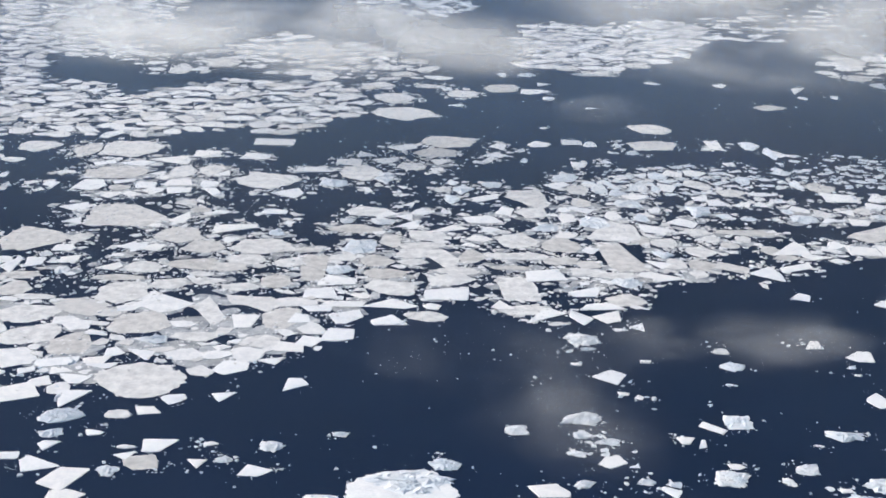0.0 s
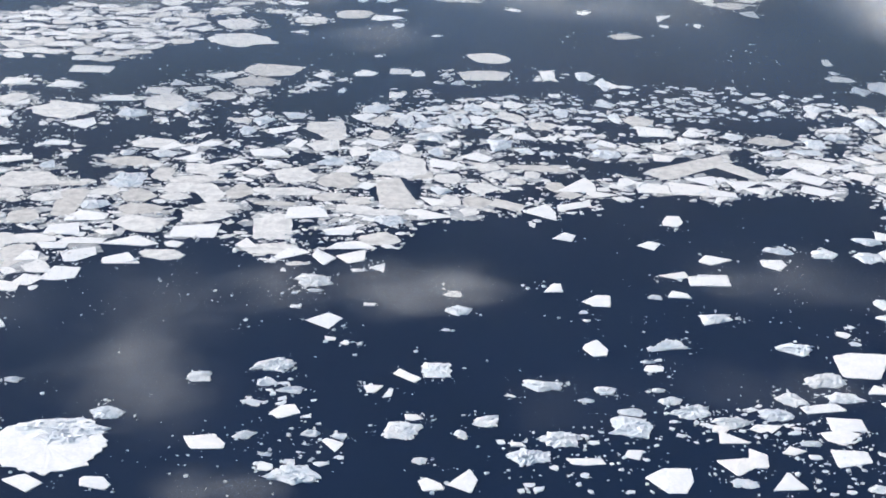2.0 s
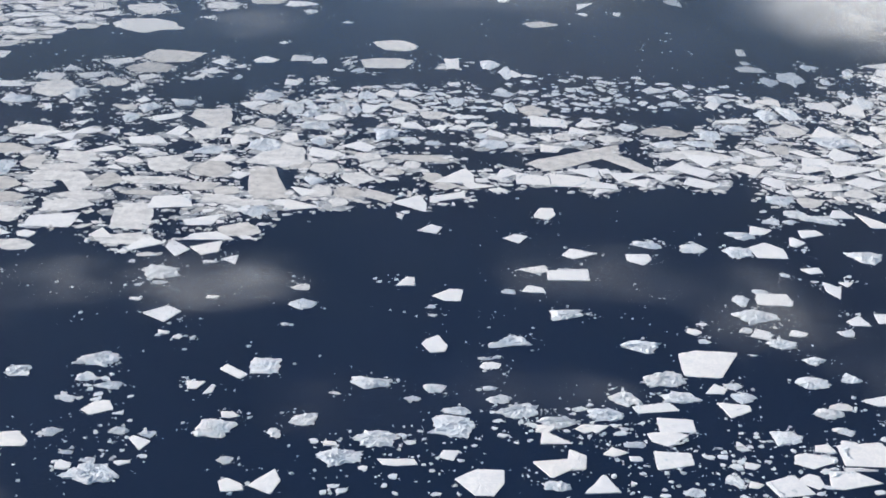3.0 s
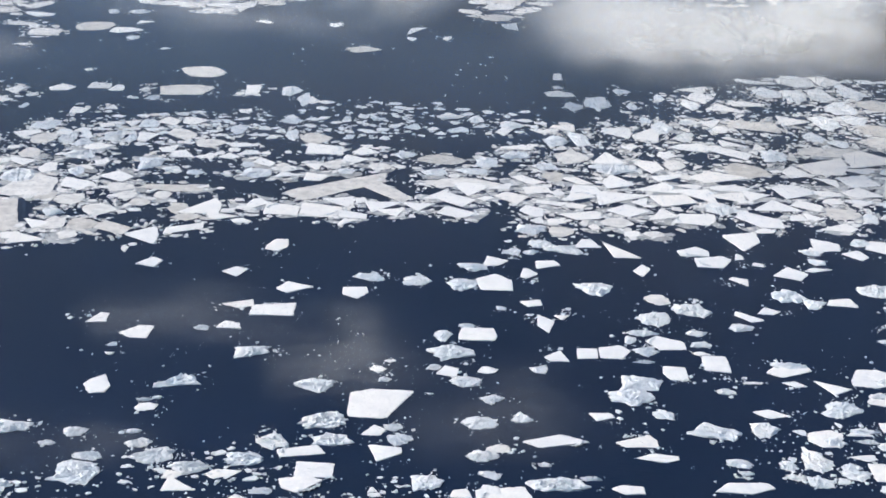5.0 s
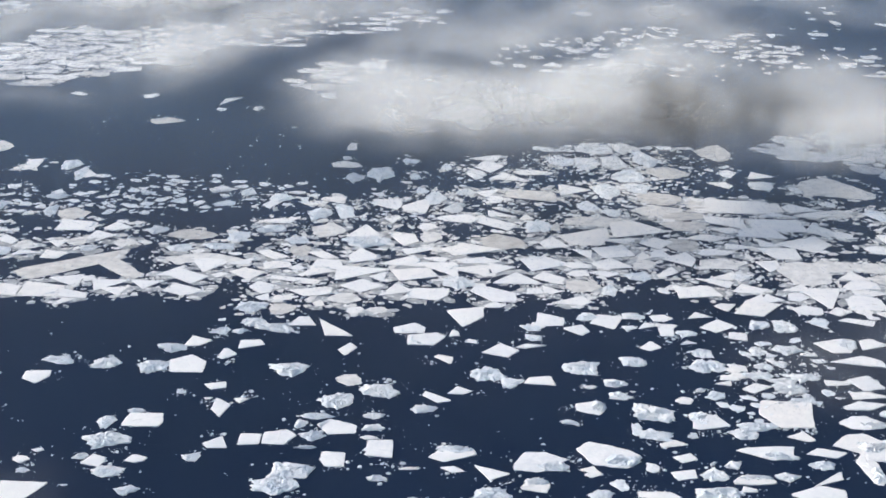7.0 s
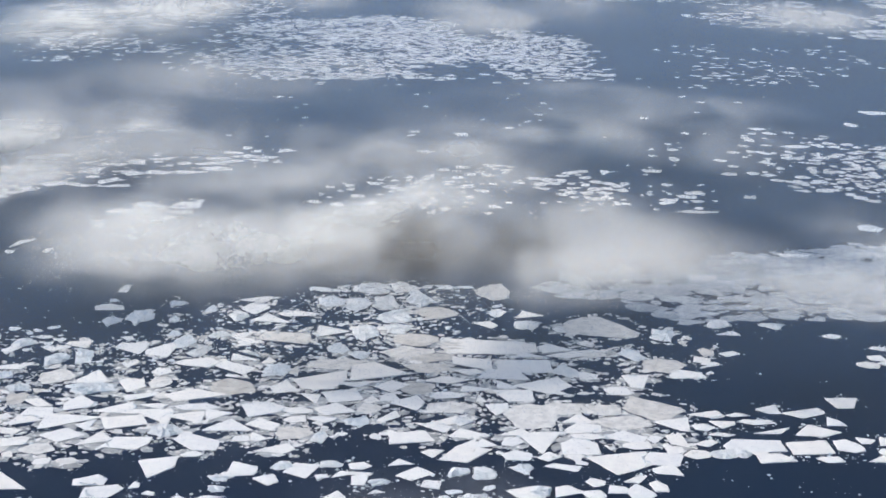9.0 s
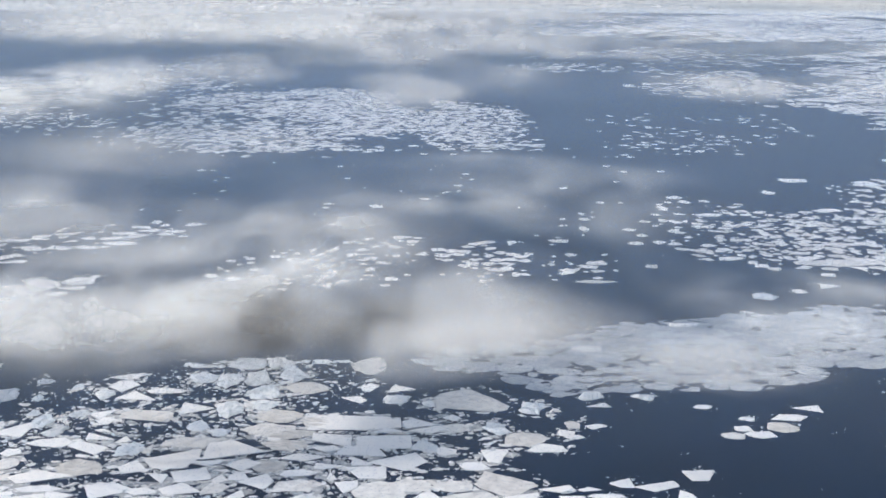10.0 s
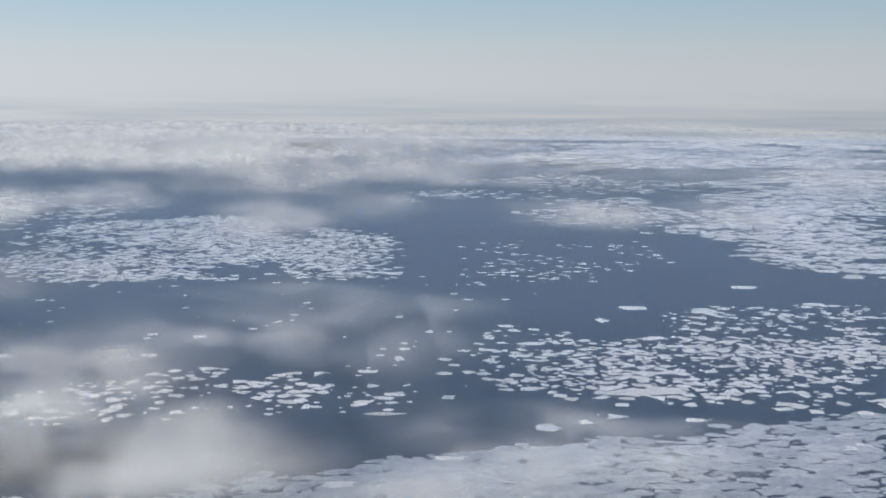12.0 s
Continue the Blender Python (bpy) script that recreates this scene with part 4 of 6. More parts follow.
thin_floe(-40.1, 372.0, 8.4, 5.0)
thin_floe(-44.0, 361.9, 9.8, 8.4)
thin_floe(-37.2, 357.6, 8.4, 20.8, (45, 135, 240, 315))
snow_floe(-29.4, 348.1, 11.1, 7.9, (30, 120, 180, 210, 345))
thin_floe(-19.1, 364.7, 10.7, 10.4)
thin_floe(-16.2, 354.3, 13.7, 8.5)
thin_floe(-8.1, 370.9, 11.7, 8.8)
thin_floe(-8.8, 363.9, 9.9, 5.7)
thin_floe(-29.2, 366.4, 9.1, 5.8)
rubble_floe(-29.2, 356.4, 8.9, 7.3)
thin_floe(-0.2, 366.8, 10.8, 17.9, (0, 90, 150, 300))
thin_floe(8.6, 369.1, 8.4, 12.5)
thin_floe(4.0, 357.3, 13.8, 7.3)
thin_floe(2.8, 350.7, 14.4, 9.7)
thin_floe(-14.9, 343.9, 14.9, 11.8, (30, 120, 180, 270, 315))
snow_floe(1.2, 340.4, 12.5, 9.6, (45, 150, 210, 330))
snow_floe(-33.1, 339.2, 9.7, 8.3, (60, 150, 210, 330))
snow_floe(-21.9, 337.3, 6.2, 3.4)
snow_floe(48.9, 465.6, 6.2, 7.2)
snow_floe(58.8, 470.2, 4.6, 5.1)
snow_floe(103.9, 469.7, 4.6, 5.2)
snow_floe(39.0, 440.4, 9.4, 8.4)
thin_floe(45.3, 435.8, 8.6, 10.8)
rubble_floe(42.5, 449.2, 10.0, 10.0)
thin_floe(27.7, 425.3, 15.2, 20.6, (60, 150, 180, 300, 330))
thin_floe(45.6, 422.1, 7.6, 9.6)
rubble_floe(53.2, 437.6, 5.9, 12.2)
rubble_floe(59.0, 432.9, 6.8, 8.2)
snow_floe(64.7, 429.0, 9.6, 6.8)
snow_floe(61.5, 450.4, 6.0, 4.7)
snow_floe(69.3, 453.2, 5.1, 6.9)
rubble_floe(75.4, 453.7, 7.1, 9.6)
snow_floe(81.1, 456.4, 7.8, 9.0)
snow_floe(89.6, 457.3, 8.2, 8.4)
thin_floe(87.7, 443.7, 10.2, 13.9, (0, 120, 180, 300))
snow_floe(77.4, 439.4, 6.7, 9.1)
rubble_floe(72.7, 438.2, 3.9, 11.0)
rubble_floe(66.7, 440.4, 6.9, 12.3)
snow_floe(86.1, 429.1, 5.8, 6.9)
snow_floe(91.8, 424.6, 8.0, 6.7, (90, 150, 210, 330))
thin_floe(98.0, 435.4, 9.8, 8.4)
rubble_floe(105.2, 449.7, 6.1, 10.9)
snow_floe(108.1, 434.2, 10.4, 4.5)
rubble_floe(83.8, 414.3, 8.8, 12.3, (0, 45, 135, 240))
rubble_floe(91.2, 410.2, 6.5, 6.3)
snow_floe(100.4, 422.8, 4.2, 6.7)
rubble_floe(98.6, 408.4, 5.6, 4.0)
snow_floe(106.0, 423.7, 6.7, 5.5)
rubble_floe(60.5, 421.5, 10.4, 9.0)
snow_floe(39.2, 413.8, 4.6, 5.2)
snow_floe(45.2, 413.9, 9.3, 6.9)
snow_floe(19.8, 412.0, 6.5, 9.7)
thin_floe(28.4, 410.3, 11.1, 10.8)
snow_floe(39.6, 405.7, 5.5, 10.0, (30, 120, 180, 240, 330))
rubble_floe(47.9, 402.5, 10.0, 13.0)
snow_floe(54.7, 409.1, 5.9, 9.6)
rubble_floe(63.7, 407.1, 5.5, 7.9)
snow_floe(69.0, 415.6, 4.7, 5.3)
thin_floe(52.8, 394.6, 17.0, 18.4, (30, 90, 210, 330))
snow_floe(54.5, 387.8, 6.5, 4.4)
snow_floe(66.5, 396.6, 9.5, 9.5, (0, 150, 210, 300))
snow_floe(76.1, 403.3, 10.4, 9.2, (0, 90, 180, 300))
rubble_floe(32.1, 396.1, 8.9, 7.2)
snow_floe(38.1, 389.9, 8.3, 6.5)
thin_floe(22.2, 384.0, 14.8, 14.4)
thin_floe(35.8, 380.8, 12.9, 14.2)
snow_floe(44.4, 376.3, 5.8, 6.1)
thin_floe(53.4, 371.6, 14.0, 24.7, (90, 135, 240, 315))
thin_floe(60.5, 385.9, 6.1, 6.9)
thin_floe(67.6, 384.0, 8.7, 9.4)
thin_floe(79.8, 394.7, 9.0, 7.3)
thin_floe(94.0, 394.7, 19.8, 5.7)
thin_floe(82.6, 388.4, 6.2, 6.6)
thin_floe(77.6, 377.2, 10.3, 10.2)
thin_floe(87.7, 383.1, 6.1, 5.4)
thin_floe(92.8, 389.0, 5.3, 6.6)
thin_floe(98.9, 379.1, 6.1, 8.8)
rubble_floe(66.1, 373.9, 6.8, 6.6)
snow_floe(63.8, 365.6, 7.9, 6.8, (0, 150, 270))
thin_floe(68.3, 366.3, 6.7, 9.6)
thin_floe(76.2, 366.3, 8.4, 8.7)
thin_floe(74.0, 358.7, 5.8, 7.0)
thin_floe(84.6, 364.2, 11.4, 9.1, (0, 120, 180, 300))
snow_floe(93.4, 359.8, 9.3, 11.7, (0, 60, 180, 315))
thin_floe(22.0, 370.5, 20.2, 6.4)
thin_floe(34.7, 367.0, 10.9, 7.2)
thin_floe(42.8, 364.4, 7.5, 6.7)
thin_floe(20.0, 360.9, 13.1, 3.8)
thin_floe(41.0, 358.7, 8.2, 6.0)
thin_floe(48.9, 356.2, 17.9, 4.6)
snow_floe(29.7, 355.0, 12.0, 10.3, (60, 150, 225, 330))
snow_floe(64.8, 355.6, 10.1, 7.8, (0, 135, 210))
snow_floe(58.2, 357.2, 5.4, 4.7)
snow_floe(46.8, 351.5, 4.8, 3.2)
rubble_floe(52.3, 350.8, 9.7, 8.0)
thin_floe(21.2, 344.7, 12.3, 18.6, (60, 135, 240, 315))
snow_floe(39.6, 343.6, 9.5, 8.1)
snow_floe(40.2, 349.3, 3.2, 2.8)
thin_floe(50.3, 338.1, 11.7, 9.5)
snow_floe(43.6, 333.1, 13.1, 5.7)
thin_floe(22.5, 329.7, 15.2, 7.1)
snow_floe(16.5, 332.9, 6.1, 6.4)
snow_floe(27.8, 326.2, 11.0, 10.8)
snow_floe(37.0, 325.2, 6.3, 10.0)
snow_floe(43.7, 326.1, 7.5, 8.9, (45, 180, 270, 330))
snow_floe(35.9, 491.9, 9.1, 8.7)
snow_floe(48.6, 495.1, 8.1, 7.2)
snow_floe(55.1, 492.9, 5.5, 8.0)
thin_floe(79.4, 492.7, 19.7, 13.6)
snow_floe(102.9, 494.4, 5.5, 13.8)
rubble_floe(117.0, 494.6, 7.7, 12.2)
rubble_floe(122.2, 484.7, 5.0, 17.3)
snow_floe(65.1, 492.8, 3.9, 4.8)
rubble_floe(69.9, 482.0, 5.4, 5.4)
snow_floe(28.1, 482.1, 4.3, 3.8)
rubble_floe(29.1, 469.6, 3.1, 6.5)
thin_floe(-16.1, 533.3, 29.7, 21.9)
thin_floe(7.6, 569.3, 14.8, 13.5)
thin_floe(24.6, 580.6, 16.4, 15.0)
snow_floe(39.3, 575.0, 13.8, 9.6)
snow_floe(44.0, 589.2, 6.4, 5.7)
rubble_floe(37.3, 607.6, 9.2, 8.3)
rubble_floe(26.1, 606.6, 5.3, 8.3)
rubble_floe(44.4, 563.2, 5.4, 7.2)
snow_floe(93.3, 595.5, 7.8, 5.8)
snow_floe(124.0, 593.2, 6.5, 6.9)
snow_floe(158.3, 586.5, 7.8, 13.6)
snow_floe(156.4, 573.3, 4.1, 5.5)
snow_floe(171.1, 575.0, 3.8, 6.7)
thin_floe(81.3, 516.4, 17.8, 14.8)
thin_floe(138.3, 554.6, 14.2, 10.2)
snow_floe(60.7, 547.9, 4.3, 3.0)
snow_floe(5.0, 548.7, 4.8, 4.0)
snow_floe(39.2, 515.3, 3.4, 3.5)
snow_floe(197.2, 598.9, 7.4, 13.1)
snow_floe(0.2, 577.5, 5.0, 6.5)
thin_floe(-45.0, 633.9, 13.6, 14.0)
thin_floe(-31.3, 646.6, 15.2, 11.9)
thin_floe(-15.7, 631.5, 14.9, 11.4)
thin_floe(-55.4, 598.5, 12.8, 21.6)
thin_floe(-27.3, 618.3, 14.6, 11.0)
thin_floe(-19.5, 604.9, 13.0, 10.5)
thin_floe(-41.6, 559.2, 10.9, 13.1)
thin_floe(-28.9, 583.6, 12.6, 10.9)
thin_floe(-6.2, 582.2, 12.6, 6.6)
thin_floe(-22.2, 558.9, 18.2, 19.0)
snow_floe(-80.5, 603.0, 7.7, 5.9)
thin_floe(-67.7, 604.8, 15.5, 14.0)
thin_floe(-104.9, 621.7, 17.2, 19.7)
thin_floe(-122.9, 607.5, 10.3, 22.5)
snow_floe(-114.2, 606.4, 9.0, 4.9)
thin_floe(-33.6, 578.3, 7.5, 9.7)
snow_floe(125.7, 484.1, 5.4, 8.7)
snow_floe(112.4, 427.1, 8.1, 4.7)
snow_floe(107.8, 408.5, 2.5, 3.4)
snow_floe(117.3, 419.0, 7.1, 8.1)
rubble_floe(112.9, 416.4, 4.2, 5.5)
thin_floe(123.7, 415.5, 5.0, 6.9)
rubble_floe(116.9, 409.1, 9.2, 8.7, (30, 120, 210, 270, 330))
snow_floe(126.2, 408.3, 8.9, 4.8)
rubble_floe(121.3, 460.1, 8.3, 6.7)
rubble_floe(122.9, 445.6, 4.8, 11.9)
thin_floe(130.7, 443.1, 10.7, 12.3)
snow_floe(134.7, 432.7, 11.8, 10.2, (30, 135, 180, 210, 330))
snow_floe(132.6, 416.4, 5.5, 6.4)
snow_floe(134.6, 407.3, 7.4, 7.1)
thin_floe(138.0, 418.6, 5.9, 8.0)
rubble_floe(142.8, 412.8, 5.5, 5.3)
snow_floe(105.1, 381.9, 11.7, 12.0, (15, 60, 210, 330))
thin_floe(102.5, 373.3, 9.0, 5.7)
snow_floe(112.2, 374.4, 9.1, 5.7, (0, 135, 180, 240))
snow_floe(117.9, 371.6, 6.3, 3.8)
snow_floe(117.1, 380.5, 4.6, 3.3)
snow_floe(120.3, 384.9, 6.5, 7.3)
snow_floe(127.6, 381.1, 9.7, 8.8, (30, 135, 210, 330))
snow_floe(103.5, 365.0, 9.9, 8.5, (0, 45, 180, 225))
snow_floe(138.4, 381.1, 11.6, 10.5, (30, 135, 180, 210, 330))
snow_floe(147.6, 431.6, 8.7, 7.9)
thin_floe(171.2, 425.9, 15.5, 9.3)
rubble_floe(159.7, 429.1, 6.9, 8.4)
thin_floe(152.6, 417.8, 7.6, 6.9)
snow_floe(144.6, 424.5, 8.6, 6.7)
thin_floe(141.1, 400.1, 28.6, 24.4, (21, 45, 201, 240))
thin_floe(155.9, 396.3, 15.1, 16.2, (105, 150, 300, 330))
thin_floe(178.9, 406.2, 26.4, 8.4)
snow_floe(179.5, 400.7, 10.6, 11.0, (0, 30, 150, 270))
snow_floe(188.4, 404.1, 7.4, 5.5)
snow_floe(170.0, 396.1, 7.1, 8.5, (30, 210, 330))
snow_floe(176.3, 391.7, 10.2, 10.9, (0, 120, 180, 285))
snow_floe(176.6, 382.2, 12.1, 8.7, (120, 195, 270, 345))
snow_floe(197.1, 409.7, 10.0, 8.1)
snow_floe(191.7, 394.4, 10.1, 9.7, (15, 105, 165, 285))
snow_floe(184.3, 393.1, 4.8, 3.9)
snow_floe(199.4, 401.5, 8.5, 7.8)
snow_floe(205.2, 399.6, 4.9, 5.0)
snow_floe(142.6, 387.4, 9.4, 9.0, (30, 165, 330))
snow_floe(149.1, 389.1, 3.9, 4.7)
snow_floe(155.5, 384.5, 10.9, 8.0, (30, 150, 240))
snow_floe(157.5, 380.4, 7.7, 6.2)
snow_floe(165.3, 385.2, 8.6, 6.3, (30, 150, 270))
snow_floe(147.7, 378.0, 7.7, 6.1)
snow_floe(146.5, 372.4, 5.3, 5.4)
snow_floe(194.8, 439.2, 11.1, 4.9)
rubble_floe(193.9, 461.9, 8.4, 9.6)
snow_floe(191.4, 455.4, 6.1, 10.0)
rubble_floe(176.0, 455.2, 7.4, 6.4)
rubble_floe(173.5, 469.9, 9.5, 8.7)
rubble_floe(161.1, 457.5, 5.5, 6.5)
rubble_floe(182.1, 467.5, 5.7, 8.6)
rubble_floe(169.3, 414.1, 8.4, 6.8)
rubble_floe(185.1, 424.2, 6.9, 9.7)
rubble_floe(194.1, 431.4, 9.6, 7.4)
rubble_floe(203.1, 421.8, 8.6, 7.0)
rubble_floe(180.2, 415.7, 10.1, 5.4)
snow_floe(197.0, 384.5, 6.9, 8.8)
snow_floe(198.2, 378.0, 3.9, 5.1)
snow_floe(203.6, 377.1, 5.4, 4.2)
snow_floe(203.4, 391.2, 9.6, 4.3)
rubble_floe(196.1, 371.0, 8.8, 7.3)
thin_floe(204.4, 369.8, 7.3, 7.6)
snow_floe(212.4, 500.2, 11.0, 7.8)
snow_floe(212.8, 522.5, 3.6, 9.2)
rubble_floe(212.1, 507.6, 3.9, 4.4)
rubble_floe(224.8, 488.5, 9.9, 18.2)
rubble_floe(216.3, 485.0, 6.9, 12.6)
rubble_floe(234.9, 505.1, 6.2, 6.5)
rubble_floe(236.5, 487.1, 4.0, 8.0)
rubble_floe(247.5, 498.5, 4.1, 7.7)
rubble_floe(257.8, 490.4, 7.4, 13.6)
snow_floe(262.6, 499.3, 10.2, 13.4)
snow_floe(261.4, 509.7, 11.5, 6.6)
snow_floe(269.0, 488.0, 14.0, 9.5)
snow_floe(277.8, 493.8, 14.2, 6.3)
rubble_floe(288.4, 508.7, 10.4, 14.0)
rubble_floe(254.2, 470.4, 7.7, 6.9)
snow_floe(261.2, 469.8, 8.7, 9.4)
snow_floe(263.6, 463.3, 5.7, 7.9)
thin_floe(275.1, 468.0, 18.2, 13.1, (30, 120, 180, 330))
snow_floe(290.6, 474.8, 10.7, 12.3, (0, 120, 240))
snow_floe(225.0, 466.6, 4.8, 4.3)
rubble_floe(239.6, 471.6, 4.8, 6.9)
snow_floe(210.7, 460.3, 8.4, 7.2)
rubble_floe(207.5, 446.2, 8.2, 13.5)
rubble_floe(215.3, 449.1, 7.3, 14.8)
snow_floe(228.1, 456.5, 10.2, 10.6)
snow_floe(237.7, 455.9, 9.3, 13.5)
rubble_floe(244.0, 463.8, 7.6, 14.6)
rubble_floe(249.9, 454.0, 8.4, 11.1)
thin_floe(211.6, 431.6, 11.4, 14.2)
snow_floe(222.7, 431.4, 11.1, 11.1, (90, 210, 330))
snow_floe(230.5, 441.3, 4.9, 5.5)
rubble_floe(223.6, 421.7, 15.5, 10.6)
snow_floe(250.8, 443.6, 14.2, 8.9)
snow_floe(241.7, 435.5, 6.2, 7.0)
snow_floe(262.9, 439.1, 12.6, 12.1, (0, 120, 165, 300))
snow_floe(272.7, 446.2, 4.9, 6.3)
snow_floe(265.2, 448.9, 9.2, 6.3)
snow_floe(234.9, 424.1, 8.7, 11.8)
thin_floe(242.9, 426.2, 7.0, 9.8)
thin_floe(264.5, 423.4, 14.8, 13.9)
thin_floe(245.2, 415.9, 5.1, 5.4)
thin_floe(204.6, 413.2, 6.7, 9.2)
snow_floe(211.7, 410.1, 9.2, 6.7)
snow_floe(220.4, 418.4, 4.3, 4.4)
snow_floe(223.9, 409.9, 9.7, 11.9)
snow_floe(239.2, 414.7, 10.2, 6.8)
snow_floe(254.9, 416.2, 17.9, 10.4, (0, 105, 180, 240))
snow_floe(234.6, 406.0, 12.5, 8.9, (60, 195, 330))
snow_floe(244.2, 407.6, 8.4, 4.2)
snow_floe(256.6, 407.2, 13.4, 5.2)
snow_floe(213.6, 402.1, 10.2, 8.7)
snow_floe(212.0, 397.0, 8.9, 7.6)
snow_floe(224.0, 396.1, 15.4, 11.2, (15, 150, 225))
snow_floe(238.5, 395.8, 13.8, 10.3, (60, 150, 240, 345))
snow_floe(244.6, 399.9, 12.3, 10.5, (30, 150, 330))
snow_floe(253.5, 399.6, 12.3, 8.7, (45, 165, 315))
snow_floe(263.1, 401.3, 8.3, 8.8, (0, 150, 240))
snow_floe(209.7, 389.3, 6.4, 4.7)
snow_floe(210.6, 382.1, 11.7, 7.0)
snow_floe(224.2, 386.7, 11.9, 9.4, (0, 90, 180, 270))
snow_floe(228.4, 393.7, 5.2, 7.5, (45, 180, 300))
snow_floe(233.8, 384.3, 9.5, 8.8, (0, 90, 210))
snow_floe(242.0, 381.2, 12.5, 8.6, (0, 45, 120, 210, 300))
rubble_floe(250.9, 389.8, 9.6, 10.0)
snow_floe(260.1, 382.5, 12.6, 12.1, (0, 120, 165, 270, 315))
snow_floe(267.1, 394.0, 13.8, 8.5, (90, 195, 345))
thin_floe(220.1, 377.5, 9.3, 7.5)
snow_floe(213.6, 373.8, 3.4, 4.2)
snow_floe(223.4, 369.6, 4.6, 4.5)
thin_floe(229.4, 370.0, 6.1, 4.5)
snow_floe(260.3, 374.3, 6.2, 3.4)
rubble_floe(301.7, 524.6, 15.1, 14.9)
rubble_floe(297.7, 504.3, 10.4, 17.5)
rubble_floe(307.3, 508.7, 9.4, 17.8)
rubble_floe(314.0, 525.8, 11.9, 15.1)
rubble_floe(319.7, 511.7, 10.5, 21.9)
thin_floe(324.9, 495.4, 16.4, 14.9)
thin_floe(345.3, 521.3, 13.6, 22.9)
rubble_floe(310.1, 491.7, 12.2, 16.7)
rubble_floe(301.3, 473.4, 9.7, 18.7)
rubble_floe(311.7, 477.3, 9.8, 12.5)
thin_floe(317.6, 466.5, 15.4, 13.9)
rubble_floe(293.3, 457.6, 7.5, 11.5)
thin_floe(315.0, 454.2, 17.8, 12.6)
thin_floe(329.9, 460.7, 9.2, 11.8)
rubble_floe(300.1, 451.0, 7.4, 8.2)
thin_floe(292.5, 442.9, 19.2, 9.6)
thin_floe(323.0, 448.9, 16.3, 8.2)
thin_floe(321.4, 439.8, 14.2, 9.6)
rubble_floe(275.9, 437.2, 9.0, 11.5)
snow_floe(289.2, 429.2, 15.9, 16.0, (0, 45, 180, 240, 300))
snow_floe(306.8, 436.6, 17.7, 16.1, (105, 150, 225, 345))
snow_floe(279.4, 423.0, 8.7, 10.8, (90, 180, 240, 330))
snow_floe(298.7, 425.0, 12.3, 4.7)
snow_floe(296.6, 416.0, 12.0, 10.6, (60, 150, 240, 330))
snow_floe(310.4, 423.9, 10.5, 10.0, (15, 90, 180, 270))
thin_floe(318.3, 422.1, 10.1, 9.9)
snow_floe(275.7, 405.4, 14.2, 11.9, (0, 90, 150, 240))
snow_floe(287.3, 414.1, 6.0, 7.9)
snow_floe(284.1, 404.6, 10.0, 5.2)
snow_floe(295.1, 406.0, 11.8, 9.1, (90, 180, 240, 330))
snow_floe(305.0, 412.5, 5.1, 6.9)
snow_floe(310.2, 414.8, 6.0, 6.0)
snow_floe(315.2, 410.8, 9.9, 11.4, (0, 60, 180, 300))
thin_floe(304.6, 406.2, 7.6, 8.2)
snow_floe(276.1, 394.4, 9.3, 9.0, (0, 105, 180, 300))
snow_floe(284.4, 398.3, 6.6, 5.0)
thin_floe(285.1, 388.4, 10.4, 9.2)
snow_floe(292.0, 398.0, 9.1, 5.0)
rubble_floe(301.0, 396.9, 8.2, 7.8)
snow_floe(310.0, 400.2, 6.6, 8.9, (0, 60, 210, 240))
snow_floe(276.2, 385.4, 4.8, 6.9)
snow_floe(271.5, 384.6, 5.1, 4.2)
rubble_floe(292.0, 386.0, 4.8, 8.1)
snow_floe(281.0, 378.4, 11.0, 6.5, (60, 210, 300, 345))
snow_floe(311.6, 388.0, 3.7, 5.3)
snow_floe(340.2, 460.1, 26.0, 14.9, (30, 135, 180, 225, 315))
snow_floe(354.0, 458.7, 4.3, 8.5, (30, 150, 210, 330))
snow_floe(335.0, 443.9, 12.2, 12.7, (30, 135, 180, 315))
snow_floe(350.8, 441.5, 17.0, 11.6, (30, 150, 210, 330))
snow_floe(351.9, 451.4, 10.1, 4.8)
snow_floe(361.9, 458.3, 11.2, 9.1)
snow_floe(364.5, 452.0, 12.3, 7.1, (0, 60, 195, 270))
thin_floe(372.2, 453.2, 12.0, 8.9)
snow_floe(372.2, 463.0, 5.6, 6.3)
snow_floe(343.7, 433.9, 15.8, 9.1, (60, 120, 195, 330))
snow_floe(327.0, 429.4, 14.7, 6.3)
snow_floe(333.7, 436.2, 8.8, 5.5)
snow_floe(344.3, 425.5, 6.0, 6.7)
snow_floe(354.8, 424.6, 17.2, 13.7, (0, 60, 180, 285))
snow_floe(345.6, 416.5, 11.8, 9.3, (30, 150, 255, 315))
snow_floe(335.2, 421.9, 9.4, 5.1)
snow_floe(326.8, 416.6, 10.9, 5.5)
snow_floe(336.2, 414.4, 3.0, 5.9)
thin_floe(325.9, 407.7, 11.5, 9.3)
snow_floe(340.3, 406.0, 6.6, 9.3)
thin_floe(349.3, 400.5, 15.4, 18.9)
thin_floe(358.3, 406.6, 11.5, 9.9)
thin_floe(369.5, 405.5, 11.5, 8.5)
thin_floe(384.3, 406.7, 17.9, 18.9, (0, 120, 180, 270))
thin_floe(374.2, 396.0, 16.1, 10.4)
snow_floe(362.1, 399.3, 9.4, 6.9, (81, 210, 330))
snow_floe(362.5, 392.4, 10.4, 7.9)
snow_floe(324.4, 397.8, 9.6, 6.7)
snow_floe(322.4, 392.4, 10.3, 6.9, (0, 150, 300))
snow_floe(316.4, 385.7, 12.4, 9.1, (60, 150, 225, 330))
